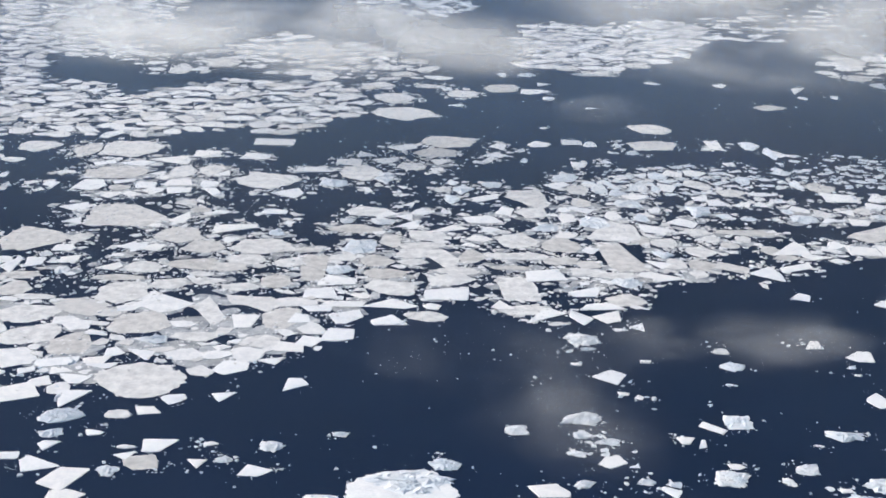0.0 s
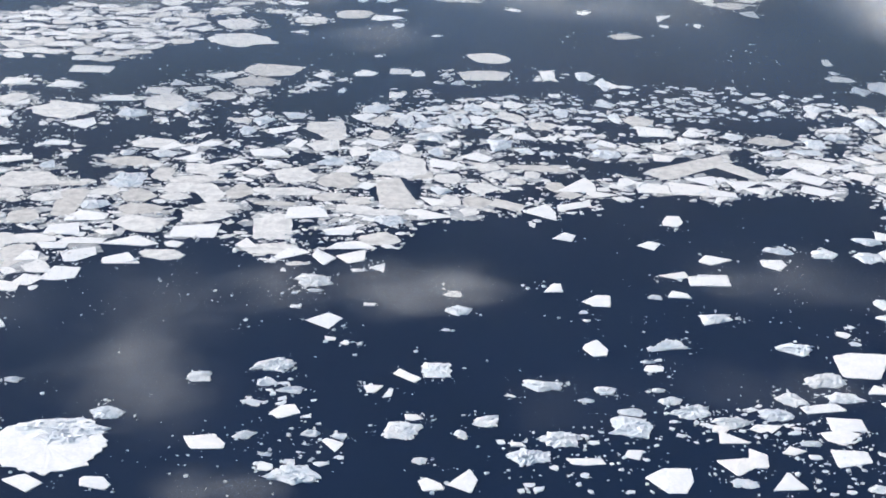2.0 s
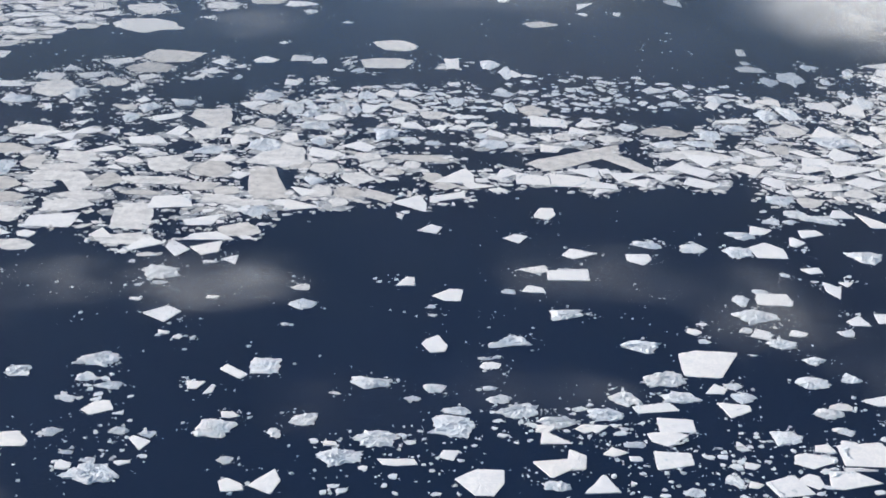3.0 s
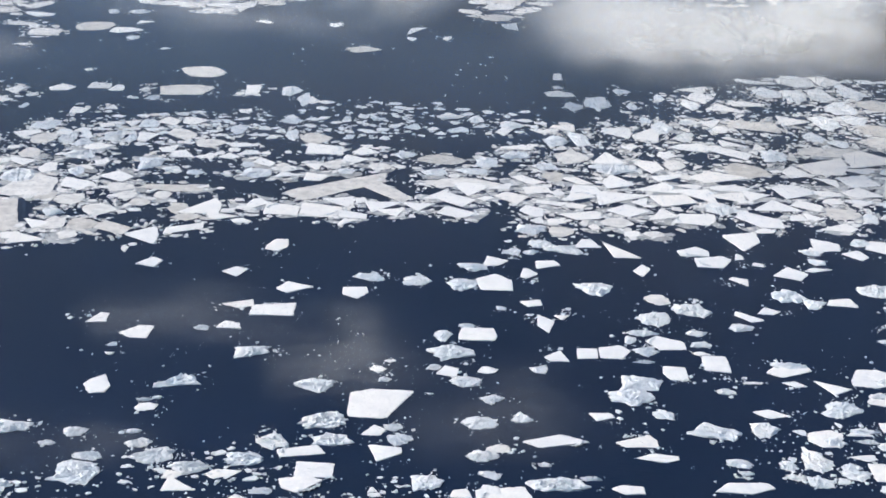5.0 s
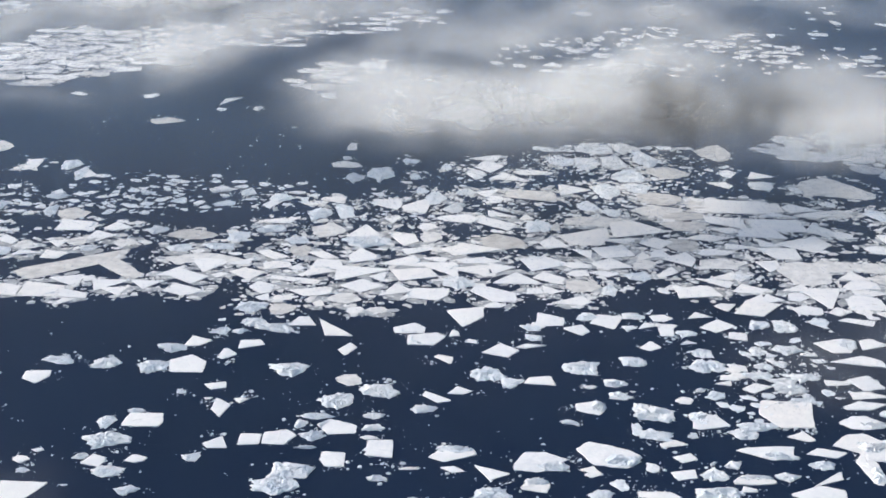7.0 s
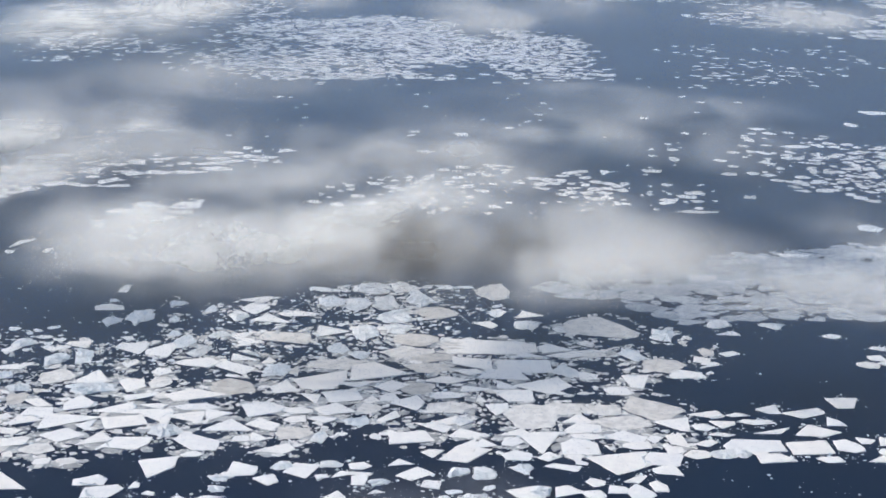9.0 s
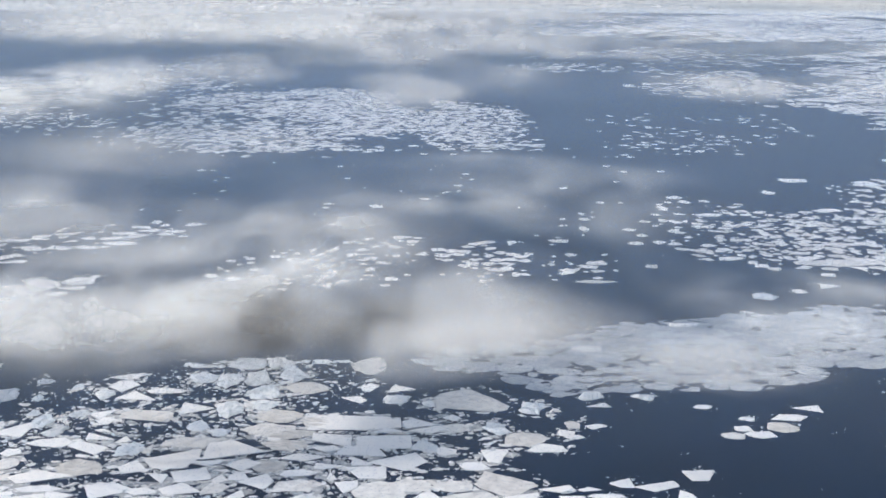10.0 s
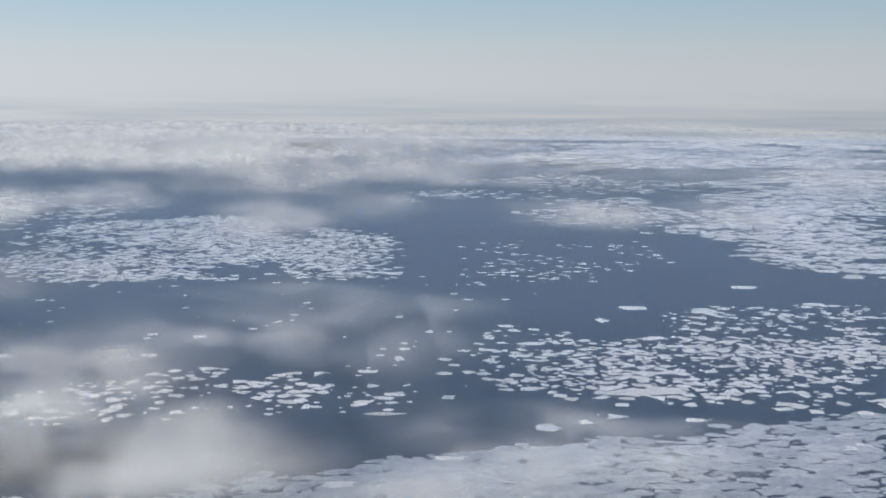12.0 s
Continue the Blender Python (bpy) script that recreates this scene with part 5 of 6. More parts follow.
snow_floe(330.8, 388.4, 9.4, 7.2, (0, 105, 210, 300))
rubble_floe(330.2, 396.7, 7.2, 6.7)
snow_floe(345.0, 389.6, 6.3, 5.2)
snow_floe(350.1, 382.5, 11.6, 14.4, (30, 150, 270))
snow_floe(330.8, 382.0, 5.4, 5.4, (45, 210, 330))
snow_floe(334.9, 381.4, 7.7, 7.0, (0, 90, 210))
snow_floe(342.9, 382.9, 6.2, 6.2)
snow_floe(360.3, 380.3, 10.0, 11.5, (15, 90, 165, 225, 315))
snow_floe(363.1, 386.7, 9.4, 4.4)
snow_floe(373.0, 386.3, 12.6, 8.6, (0, 90, 180, 300))
snow_floe(387.7, 395.3, 10.2, 10.4)
snow_floe(386.6, 384.2, 5.2, 9.8)
snow_floe(375.3, 380.8, 7.7, 5.9)
snow_floe(381.1, 384.8, 4.7, 5.6)
rubble_floe(355.3, 481.7, 9.8, 10.0)
rubble_floe(365.3, 477.5, 4.3, 6.7)
thin_floe(379.2, 480.4, 25.4, 24.9, (90, 150, 210, 300, 330))
rubble_floe(398.9, 471.8, 9.6, 13.6)
rubble_floe(385.4, 452.5, 8.9, 13.0)
thin_floe(394.2, 442.7, 14.5, 13.6)
snow_floe(382.8, 440.0, 5.4, 4.7)
snow_floe(383.4, 428.5, 8.2, 11.7)
snow_floe(376.6, 420.6, 8.9, 6.7)
snow_floe(369.2, 433.3, 6.2, 6.6)
rubble_floe(362.8, 437.4, 8.9, 12.5)
snow_floe(406.6, 447.2, 6.0, 7.7)
snow_floe(399.0, 435.1, 10.7, 7.8)
thin_floe(409.7, 455.6, 5.2, 8.0)


# ---- close pack, rubble and brash: more pieces than one could count ----
def inside(poly, p):
    hit = np.zeros(len(p), bool)
    for (x0, y0), (x1, y1) in zip(poly, poly[1:] + poly[:1]):
        if y0 == y1:
            continue
        c = ((y0 > p[:, 1]) != (y1 > p[:, 1])) & (p[:, 0] < (x1 - x0) * (p[:, 1] - y0) / (y1 - y0) + x0)
        hit ^= c
    return hit


def on_floe(p, grow):
    """Which points lie on one of the placed floes."""
    out = np.zeros(len(p), bool)
    for x, y, a, b in FLOES:
        out |= ((p[:, 0] - x) / (a * grow)) ** 2 + ((p[:, 1] - y) / (b * grow)) ** 2 < 1
    return out


def chipped(cell):
    """The same outline with worn, uneven sides."""
    out = []
    for (x, y), (u, v) in zip(cell, cell[1:] + cell[:1]):
        f, k = rng.uniform(0.35, 0.65), rng.normal(0, 0.09)
        out += [(x * 0.97, y * 0.97), (x + (u - x) * f - (v - y) * k, y + (v - y) * f + (u - x) * k)]
    return out


def add_plate(verts, faces, cell, h, low=-0.2):
    n, b = len(cell), len(verts)
    cx, cy = sum(p[0] for p in cell) / n, sum(p[1] for p in cell) / n
    verts += [(x, y, low) for x, y in cell] + [(x, y, h * 0.75) for x, y in cell]
    verts += [(cx + (x - cx) * 0.95, cy + (y - cy) * 0.95, h) for x, y in cell]
    for j in range(2):
        faces += [(b + j * n + k, b + j * n + (k + 1) % n, b + (j + 1) * n + (k + 1) % n, b + (j + 1) * n + k) for k in range(n)]
    faces.append([b + 2 * n + k for k in range(n)])


def broken_cell(r, corners, long=1.25):
    """A convex, angular outline of mean radius r, drawn out one way."""
    a = rng.uniform(0, math.tau) + (np.arange(corners) + rng.uniform(-0.33, 0.33, corners)) * math.tau / corners
    f = r * rng.uniform(0.85, 1.2, corners) * (1.12 if corners < 5 else 1.0)
    long *= rng.uniform(0.8, 1.5)
    x, y = np.cos(a) * f * math.sqrt(long), np.sin(a) * f / math.sqrt(long)
    t = rng.normal(0, 0.5)
    return [(p * math.cos(t) - q * math.sin(t), p * math.sin(t) + q * math.cos(t)) for p, q in zip(x, y)]


def wander(p, reach):
    """Points shifted by slow noise, for uneven margins and bays."""
    k = 1.0 / max(reach, 1e-3)
    q = [(x + reach * noise.noise((x * k * 0.5, y * k * 0.5, 1.7)) * 1.3, y + reach * noise.noise((x * k * 0.5, y * k * 0.5, 8.3)) * 1.3) for x, y in p]
    return np.array(q).reshape(-1, 2)


WHAT = {
    "m": "close pack of white and grey ice floes of mixed size",
    "p": "close pack of flat white angular ice plates",
    "b": "dense field of small broken blue-white ice",
    "g": "close pack of dull grey refrozen ice floes",
    "c": "cluster of broken ice crumbs and small blocks on dark water",
    "d": "loose drift of small white floes on dark water",
    "s": "scattered distant white ice floes on dark water",
}
FINE = {"m": (0.95, 0.14, 2.7), "p": (0.6, 0.2, 1.9), "b": (0.9, 0.14, 2.6), "g": (0.8, 0.2, 2.8), "d": (0.9, 0.14, 2.6), "c": (0.8, 0.15, 2.2)}   # spread, least and most size


CORNERS = {"m": (4, 5, 5, 6, 7, 8), "p": (4, 4, 4, 5, 5, 6), "b": (4, 4, 5, 6), "g": (5, 6, 7, 8), "d": (4, 4, 5, 6), "c": (4, 5, 6)}


def far_pack(name, poly, size, cover):
    lo, hi = np.min(poly, 0), np.max(poly, 0)
    verts, faces = [], []
    gx, gy = np.meshgrid(np.arange(lo[0], hi[0], size * 0.9), np.arange(lo[1], hi[1], size * 0.9))
    p = np.stack([gx.ravel(), gy.ravel()], 1)
    p += rng.uniform(-0.42, 0.42, p.shape) * size
    reach = 0.05 * math.sqrt((hi[0] - lo[0]) * (hi[1] - lo[1]))
    p = p[inside(poly, wander(p, reach * 2.6) + rng.normal(0, 0.7, p.shape) * reach)]
    clump = np.array([0.5 + 0.9 * noise.noise((x / size * 0.08, y / size * 0.05, 4.0)) + 0.5 * noise.noise((x / size * 0.25, y / size * 0.15, 2.0)) for x, y in p])
    p = p[rng.random(len(p)) < np.clip(cover * 1.9 * (0.1 + 1.8 * clump), 0, 1)]
    for x, y in p:
        r = size * min(0.5 + 0.4 * cover, rng.lognormal(-1.2 + 0.35 * cover, 0.75))
        c = broken_cell(r, int(rng.integers(4, 7)), 0.8)
        add_plate(verts, faces, [(x + u, y + v) for u, v in c], rng.uniform(0.12, 0.3))
    tagged(new(name, mesh_of(name, verts, faces, PACK)), WHAT["s"], "pack ice", kind="stuff")


# stretches where every larger floe is placed singly
SINGLY = [[(16, 503), (131, 511), (89, 329), (12, 325)], [(-169, 489), (16, 503), (12, 338), (-119, 331)], [(-38, 594), (206, 615), (175, 515), (-32, 499)], [(31, 496), (353, 527), (309, 372), (76, 355)], [(322, 479), (421, 484), (388, 381), (310, 378)]]


def pack(name, poly, size, cover, kind):
    """A field of close floes: the largest settle first, smaller ones fill the gaps. Kinds: m mixed, p plates, b broken small ice, g grey, s far."""
    if kind == "s":
        far_pack(name, poly, size, cover)
        return
    lo, hi = np.min(poly, 0), np.max(poly, 0)
    area = 0.5 * abs(sum(p[0] * q[1] - p[1] * q[0] for p, q in zip(poly, poly[1:] + poly[:1])))
    spread, least, most = FINE[kind]
    mat = {"g": GREYPACK, "b": BRASH, "c": BRASH}.get(kind, PACK)
    reach = 0.06 * math.sqrt(area)
    floes = np.array(FLOES + TAKEN)
    near = floes[(floes[:, 0] > lo[0] - 20) & (floes[:, 0] < hi[0] + 20) & (floes[:, 1] > lo[1] - 20) & (floes[:, 1] < hi[1] + 20)]
    want, radii = cover * area, []
    while want > 0:
        r = size * 0.5 * float(np.clip(rng.lognormal(-0.1, spread), least, most))
        radii.append(r)
        want -= math.pi * r * r * 0.85
    radii.sort(reverse=True)
    side = radii[0] * 2
    own = kind in "mpbd"
    tight = 0.92 if kind == "p" else 0.84
    grid, placed = {}, []
    for r in radii:
        tries = np.stack([rng.uniform(lo[0], hi[0], 14), rng.uniform(lo[1], hi[1], 14)], 1)
        for (x, y), ok in zip(tries, inside(poly, wander(tries, reach * 1.3) + rng.normal(0, 0.3, tries.shape) * reach)):
            if not ok:
                continue
            if own and (r > 1.2 or rng.random() < 0.86) and any(inside(q, np.array([[x, y]]))[0] for q in SINGLY):
                continue
            if len(near) and (((near[:, 0] - x) / (near[:, 2] * 0.95 + r * 0.7)) ** 2 + ((near[:, 1] - y) / (near[:, 3] * 0.95 + r * 0.7)) ** 2 < 1).any():
                continue
            gx, gy = int(x // side), int(y // side)
            if any((x - a) ** 2 + (y - b) ** 2 < ((r + c) * tight) ** 2 for i in (-1, 0, 1) for j in (-1, 0, 1) for a, b, c in grid.get((gx + i, gy + j), ())):
                continue
            grid.setdefault((gx, gy), []).append((x, y, r))
            placed.append((x, y, r))
            break
    TAKEN.extend((x, y, r, r) for x, y, r in placed if r > 0.8)
    ob = tagged(new(name), WHAT[kind], "pack ice", kind="stuff")
    verts, faces = [], []
    for k, (x, y, r) in enumerate(placed):
        cell = broken_cell(r, int(rng.choice(CORNERS[kind])), 1.05 if kind == "p" else 1.25)
        if kind != "p":
            cell = chipped(cell)
        h = rng.uniform(0.1, 0.24) if kind != "b" else rng.uniform(0.1, 0.4)
        if k < 120:
            v, f = [], []
            add_plate(v, f, cell, h)
            part("floe", mesh_of("floe", v, f, PACK_PIECE[kind]), ob).location = (x, y, 0)
        elif kind in "mpd" and r < size * 0.6 and rng.random() < 0.35:
            # a floe broken up into a small heap
            for j in range(int(rng.integers(4, 9))):
                u, w = rng.normal(0, r * 0.5, 2)
                add_chunk(verts, faces, x + u, y + w * 0.7, r * rng.uniform(0.25, 0.6), min(0.5, r * rng.uniform(0.2, 0.5)))
        else:
            add_plate(verts, faces, [(x + u, y + w) for u, w in cell], h * min(1, 0.4 + r))
    # low refrozen slush between the floes
    slush = {"m": 0.9, "g": 1.3, "b": 0.25}.get(kind, 0) * max(0, cover - 0.4) * 2
    if slush:
        sv, sf = [], []
        for k in range(int(area / size ** 2 * slush)):
            q = rng.uniform(lo, hi)
            if inside(poly, wander(q[None], reach))[0] and not any(inside(f, q[None])[0] for f in SINGLY):
                c = broken_cell(size * rng.uniform(0.4, 1.0), 9, 1.5)
                add_plate(sv, sf, [(q[0] + u, q[1] + w) for u, w in c], rng.uniform(0.03, 0.08))
        part("slush", mesh_of("slush", sv, sf, GREYPACK if kind == "g" else SLUSH), ob, "thin grey refrozen slush between floes")["kind"] = "stuff"
    # crumbs fill the gaps
    count = int(area * {"m": 0.4, "p": 0.16, "b": 0.5, "g": 0.25, "d": 0.012, "c": 0.12}[kind])
    q = rng.uniform(lo, hi, (count, 2))
    q = q[inside(poly, wander(q, reach))] if count else q
    for f in SINGLY:
        q = q[~inside(f, q) | (rng.random(len(q)) < 0.3)]
    size_q = np.minimum(0.9, rng.lognormal(-1.1, 0.5, len(q)))
    cells = {}
    for k, (x, y) in enumerate(q):
        cells.setdefault((int(x // side), int(y // side)), []).append(k)
    covered = np.zeros(len(q), bool)
    for x, y, r in placed:
        for i in (-1, 0, 1):
            for j in (-1, 0, 1):
                for k in cells.get((int(x // side) + i, int(y // side) + j), ()):
                    if (q[k, 0] - x) ** 2 + (q[k, 1] - y) ** 2 < (r * 0.85) ** 2:
                        covered[k] = True
    for (x, y), r in zip(q[~covered], size_q[~covered]):
        add_chunk(verts, faces, x, y, r, r * 0.45)
    part("small_floes", mesh_of("small_floes", verts, faces, mat), ob)["kind"] = "stuff"


def add_chunk(verts, faces, x, y, r, h):
    b, n = len(verts), int(rng.integers(4, 6))
    a = rng.uniform(0, math.tau) + np.arange(n) * math.tau / n + rng.uniform(-0.35, 0.35, n)
    f = rng.uniform(0.6, 1.0, n) * r
    verts += [(x + math.cos(t) * k, y + math.sin(t) * k, -0.1) for t, k in zip(a, f)]
    verts += [(x + math.cos(t) * k * 0.75, y + math.sin(t) * k * 0.75, h * rng.uniform(0.5, 1)) for t, k in zip(a, f)]
    faces += [(b + k, b + (k + 1) % n, b + n + (k + 1) % n, b + n + k) for k in range(n)]
    faces.append([b + n + k for k in range(n)])


def brash(name, points, radius, label):
    verts, faces = [], []
    for (x, y), r in zip(points, radius):
        add_chunk(verts, faces, x, y, r, min(0.3, r * 0.4))
    tagged(new(name, mesh_of(name, verts, faces, BRASH)), label, "brash ice", kind="stuff")


def brash_round_floes():
    """Crumbs that have broken off: a loose scatter and one or two trails beside each floe."""
    pts, rad = [], []
    for x, y, a, b in FLOES:
        for k in range(int(2 + 0.6 * (a + b))):
            t, f = rng.uniform(0, math.tau), 1 + abs(rng.normal(0, 0.4))
            pts.append((x + math.cos(t) * (a * f + 0.3), y + math.sin(t) * (b * f + 0.3)))
            rad.append(min(0.9, rng.lognormal(-1.5, 0.55)))
        if rng.random() < 0.5:
            t = rng.uniform(0, math.tau)
            sx, sy = x + math.cos(t) * (a + 0.8), y + math.sin(t) * (b + 0.8)
            for k in range(int(rng.integers(6, 20))):
                pts.append((sx + rng.normal(0, 1.6), sy + rng.normal(0, 1.3)))
                rad.append(min(1.1, rng.lognormal(-1.35, 0.6)))
    pts, rad = np.array(pts), np.array(rad)
    ok = ~on_floe(pts, 0.95)
    brash("brash_ice", pts[ok], rad[ok], "small crumbs of brash ice drifting beside the floes")


def brash_open():
    """Thin drift of small bits over the open leads, in loose streaks."""
    n = 40000
    p = np.stack([rng.uniform(-180, 560, n), rng.uniform(215, 560, n)], 1)
    dens = np.array([noise.noise((x * 0.02, y * 0.035, 3.0)) + 0.9 * noise.noise((x * 0.11, y * 0.16, 9.0)) for x, y in p])
    p = p[(dens > rng.uniform(0.08, 1.2, n)) & ~on_floe(p, 1.0)]
    brash("drifting_brash", p, np.minimum(0.9, rng.lognormal(-1.6, 0.65, len(p))), "scattered bits of brash ice on open water")


pack("pack_ice", [(-137, 388), (-115, 412), (-65, 398), (-38, 379), (-30, 356), (-22, 331), (-26, 309), (-41, 295), (-61, 288), (-101, 274)], 5.1, 0.80, "m")
pack("pack_ice", [(-125, 435), (-101, 471), (-53, 453), (-34, 461), (-6, 497), (24, 486), (15, 458), (-28, 435), (-46, 425), (-66, 382), (-103, 380), (-117, 406)], 5.6, 0.75, "m")
pack("pack_ice", [(140, 414), (186, 430), (237, 433), (290, 448), (309, 463), (352, 465), (364, 428), (342, 409), (391, 389), (383, 366), (359, 369), (316, 378), (283, 377), (226, 375), (203, 382), (152, 376)], 6.5, 0.86, "p")
pack("rubble_pack", [(208, 460), (240, 476), (259, 508), (290, 528), (352, 528), (335, 470), (307, 454), (280, 444), (217, 430)], 2.6, 0.8, "b")
pack("rubble_pack", [(356, 528), (373, 536), (443, 568), (491, 576), (540, 604), (500, 494), (447, 491), (413, 481), (391, 507)], 4.2, 0.9, "g")
pack("pack_ice", [(419, 533), (449, 576), (507, 587), (569, 599), (678, 642), (623, 512), (427, 524)], 4.4, 0.85, "g")
pack("pack_ice", [(505, 699), (529, 785), (561, 827), (668, 841), (749, 809), (703, 702), (646, 679), (577, 683), (519, 662)], 6.0, 0.38, "s")
pack("pack_ice", [(388, 692), (428, 743), (514, 769), (509, 686), (428, 645), (397, 663)], 7.0, 0.2, "s")
pack("pack_ice", [(264, 711), (314, 735), (369, 761), (417, 703), (390, 641), (309, 621), (283, 632)], 7.0, 0.22, "s")
pack("pack_ice", [(699, 830), (774, 867), (649, 575), (632, 584), (638, 656)], 7.5, 0.32, "s")
pack("pack_ice", [(634, 917), (705, 963), (813, 959), (757, 828), (631, 833)], 8.0, 0.2, "s")
pack("pack_ice", [(480, 859), (570, 875), (597, 835), (514, 769), (417, 744), (441, 806)], 7.0, 0.1, "s")
pack("drift_ice", [(173, 1095), (476, 1118), (606, 1081), (480, 859), (416, 807), (240, 815)], 7.0, 0.012, "s")
pack("pack_ice", [(-231, 685), (-159, 664), (-148, 638), (-170, 629), (-192, 634), (-181, 604), (-172, 572), (-146, 574), (-139, 559), (-112, 577), (-94, 589), (-38, 583), (-17, 569), (-13, 556), (-34, 534), (-51, 510), (-66, 503), (-80, 508), (-97, 507), (-104, 486), (-112, 467), (-122, 455), (-142, 470), (-161, 463)], 3.6, 0.85, "m")
pack("pack_ice", [(-154, 641), (-124, 640), (-103, 669), (-87, 700), (-67, 680), (-43, 668), (-6, 632), (-3, 597), (-18, 585), (-33, 583), (-60, 603), (-77, 619), (-97, 612), (-116, 598), (-135, 591)], 4.2, 0.4, "m")
pack("pack_ice", [(-259, 774), (-157, 786), (-150, 717), (-159, 664), (-231, 685)], 5.0, 0.6, "m")
pack("rubble_pack", [(-51, 798), (13, 805), (16, 768), (-22, 738), (-30, 698), (-9, 685), (-21, 677), (-38, 728)], 4.5, 0.6, "b")
pack("pack_ice", [(33, 682), (53, 738), (83, 725), (114, 753), (141, 739), (135, 692), (115, 656), (103, 648), (92, 629), (73, 609), (63, 608), (46, 627), (37, 624), (35, 648)], 4.4, 0.8, "m")
pack("drift_ice", [(143, 756), (172, 785), (225, 810), (247, 758), (186, 720), (158, 687), (137, 700)], 5.0, 0.35, "d")
pack("pack_ice", [(187, 663), (223, 673), (200, 598), (177, 596), (183, 637)], 7.0, 0.5, "m")
pack("pack_ice", [(145, 1180), (127, 1357), (163, 1470), (195, 1642), (273, 1686), (367, 1616), (436, 1486), (490, 1324), (488, 1286), (419, 1110), (329, 1121), (233, 1100)], 6.8, 0.66, "s")
pack("drift_ice", [(-63, 1400), (35, 1463), (140, 1240), (233, 1094), (160, 1143), (109, 1170), (-15, 1234)], 8.0, 0.2, "s")
pack("drift_ice", [(-79, 1935), (60, 2190), (195, 1642), (127, 1357), (22, 1525)], 10.0, 0.18, "s")
pack("pack_ice", [(830, 1315), (896, 1392), (1009, 1419), (862, 1074), (841, 1126), (803, 1153)], 10.0, 1.0, "s")
pack("pack_ice", [(646, 1712), (762, 1960), (880, 2042), (861, 1656), (804, 1469), (740, 1458), (708, 1547)], 11.0, 0.45, "s")
pack("pack_ice", [(934, 1985), (1289, 2750), (1582, 2766), (999, 1396), (891, 1376), (836, 1335), (826, 1377), (823, 1513), (957, 1783)], 12.0, 1.15, "s")
pack("pack_ice", [(1061, 3655), (1475, 4563), (2405, 4697), (1687, 3012), (1450, 2897), (1145, 2786), (1060, 2781)], 20.0, 0.85, "s")
pack("drift_ice", [(506, 1894), (776, 2040), (906, 2043), (1021, 2317), (886, 2665), (656, 2383)], 13.0, 0.22, "s")
pack("drift_ice", [(747, 3952), (1214, 4525), (1447, 4443), (974, 3016), (718, 2998)], 22.0, 0.3, "s")
pack("drift_ice", [(533, 1371), (606, 1413), (654, 1318), (732, 1395), (709, 1186), (605, 1075), (538, 1068)], 7.5, 0.10, "s")
pack("brash_field", [(120, 489), (144, 488), (172, 481), (203, 480), (204, 453), (174, 447), (142, 442), (124, 452)], 2.0, 0.16, "c")
pack("brash_field", [(54, 460), (96, 470), (125, 462), (161, 475), (155, 447), (106, 441), (52, 428)], 2.0, 0.2, "c")
pack("brash_field", [(48, 442), (72, 456), (103, 465), (109, 445), (95, 435), (70, 429), (57, 416)], 1.8, 0.12, "c")
pack("brash_field", [(320, 347), (340, 347), (338, 320), (321, 317), (316, 331)], 1.6, 0.08, "c")
pack("brash_field", [(312, 350), (340, 356), (327, 311), (305, 310)], 1.6, 0.06, "c")
pack("brash_field", [(240, 269), (281, 275), (273, 248), (238, 247)], 1.2, 0.05, "c")
pack("brash_field", [(112, 256), (140, 257), (145, 242), (117, 241)], 1.1, 0.06, "c")
pack("brash_field", [(135, 251), (184, 250), (185, 227), (133, 224)], 1.0, 0.05, "c")
pack("brash_field", [(27, 261), (41, 261), (51, 227), (35, 224)], 0.9, 0.04, "c")
pack("brash_field", [(81, 243), (113, 249), (111, 224), (80, 222)], 0.9, 0.04, "c")
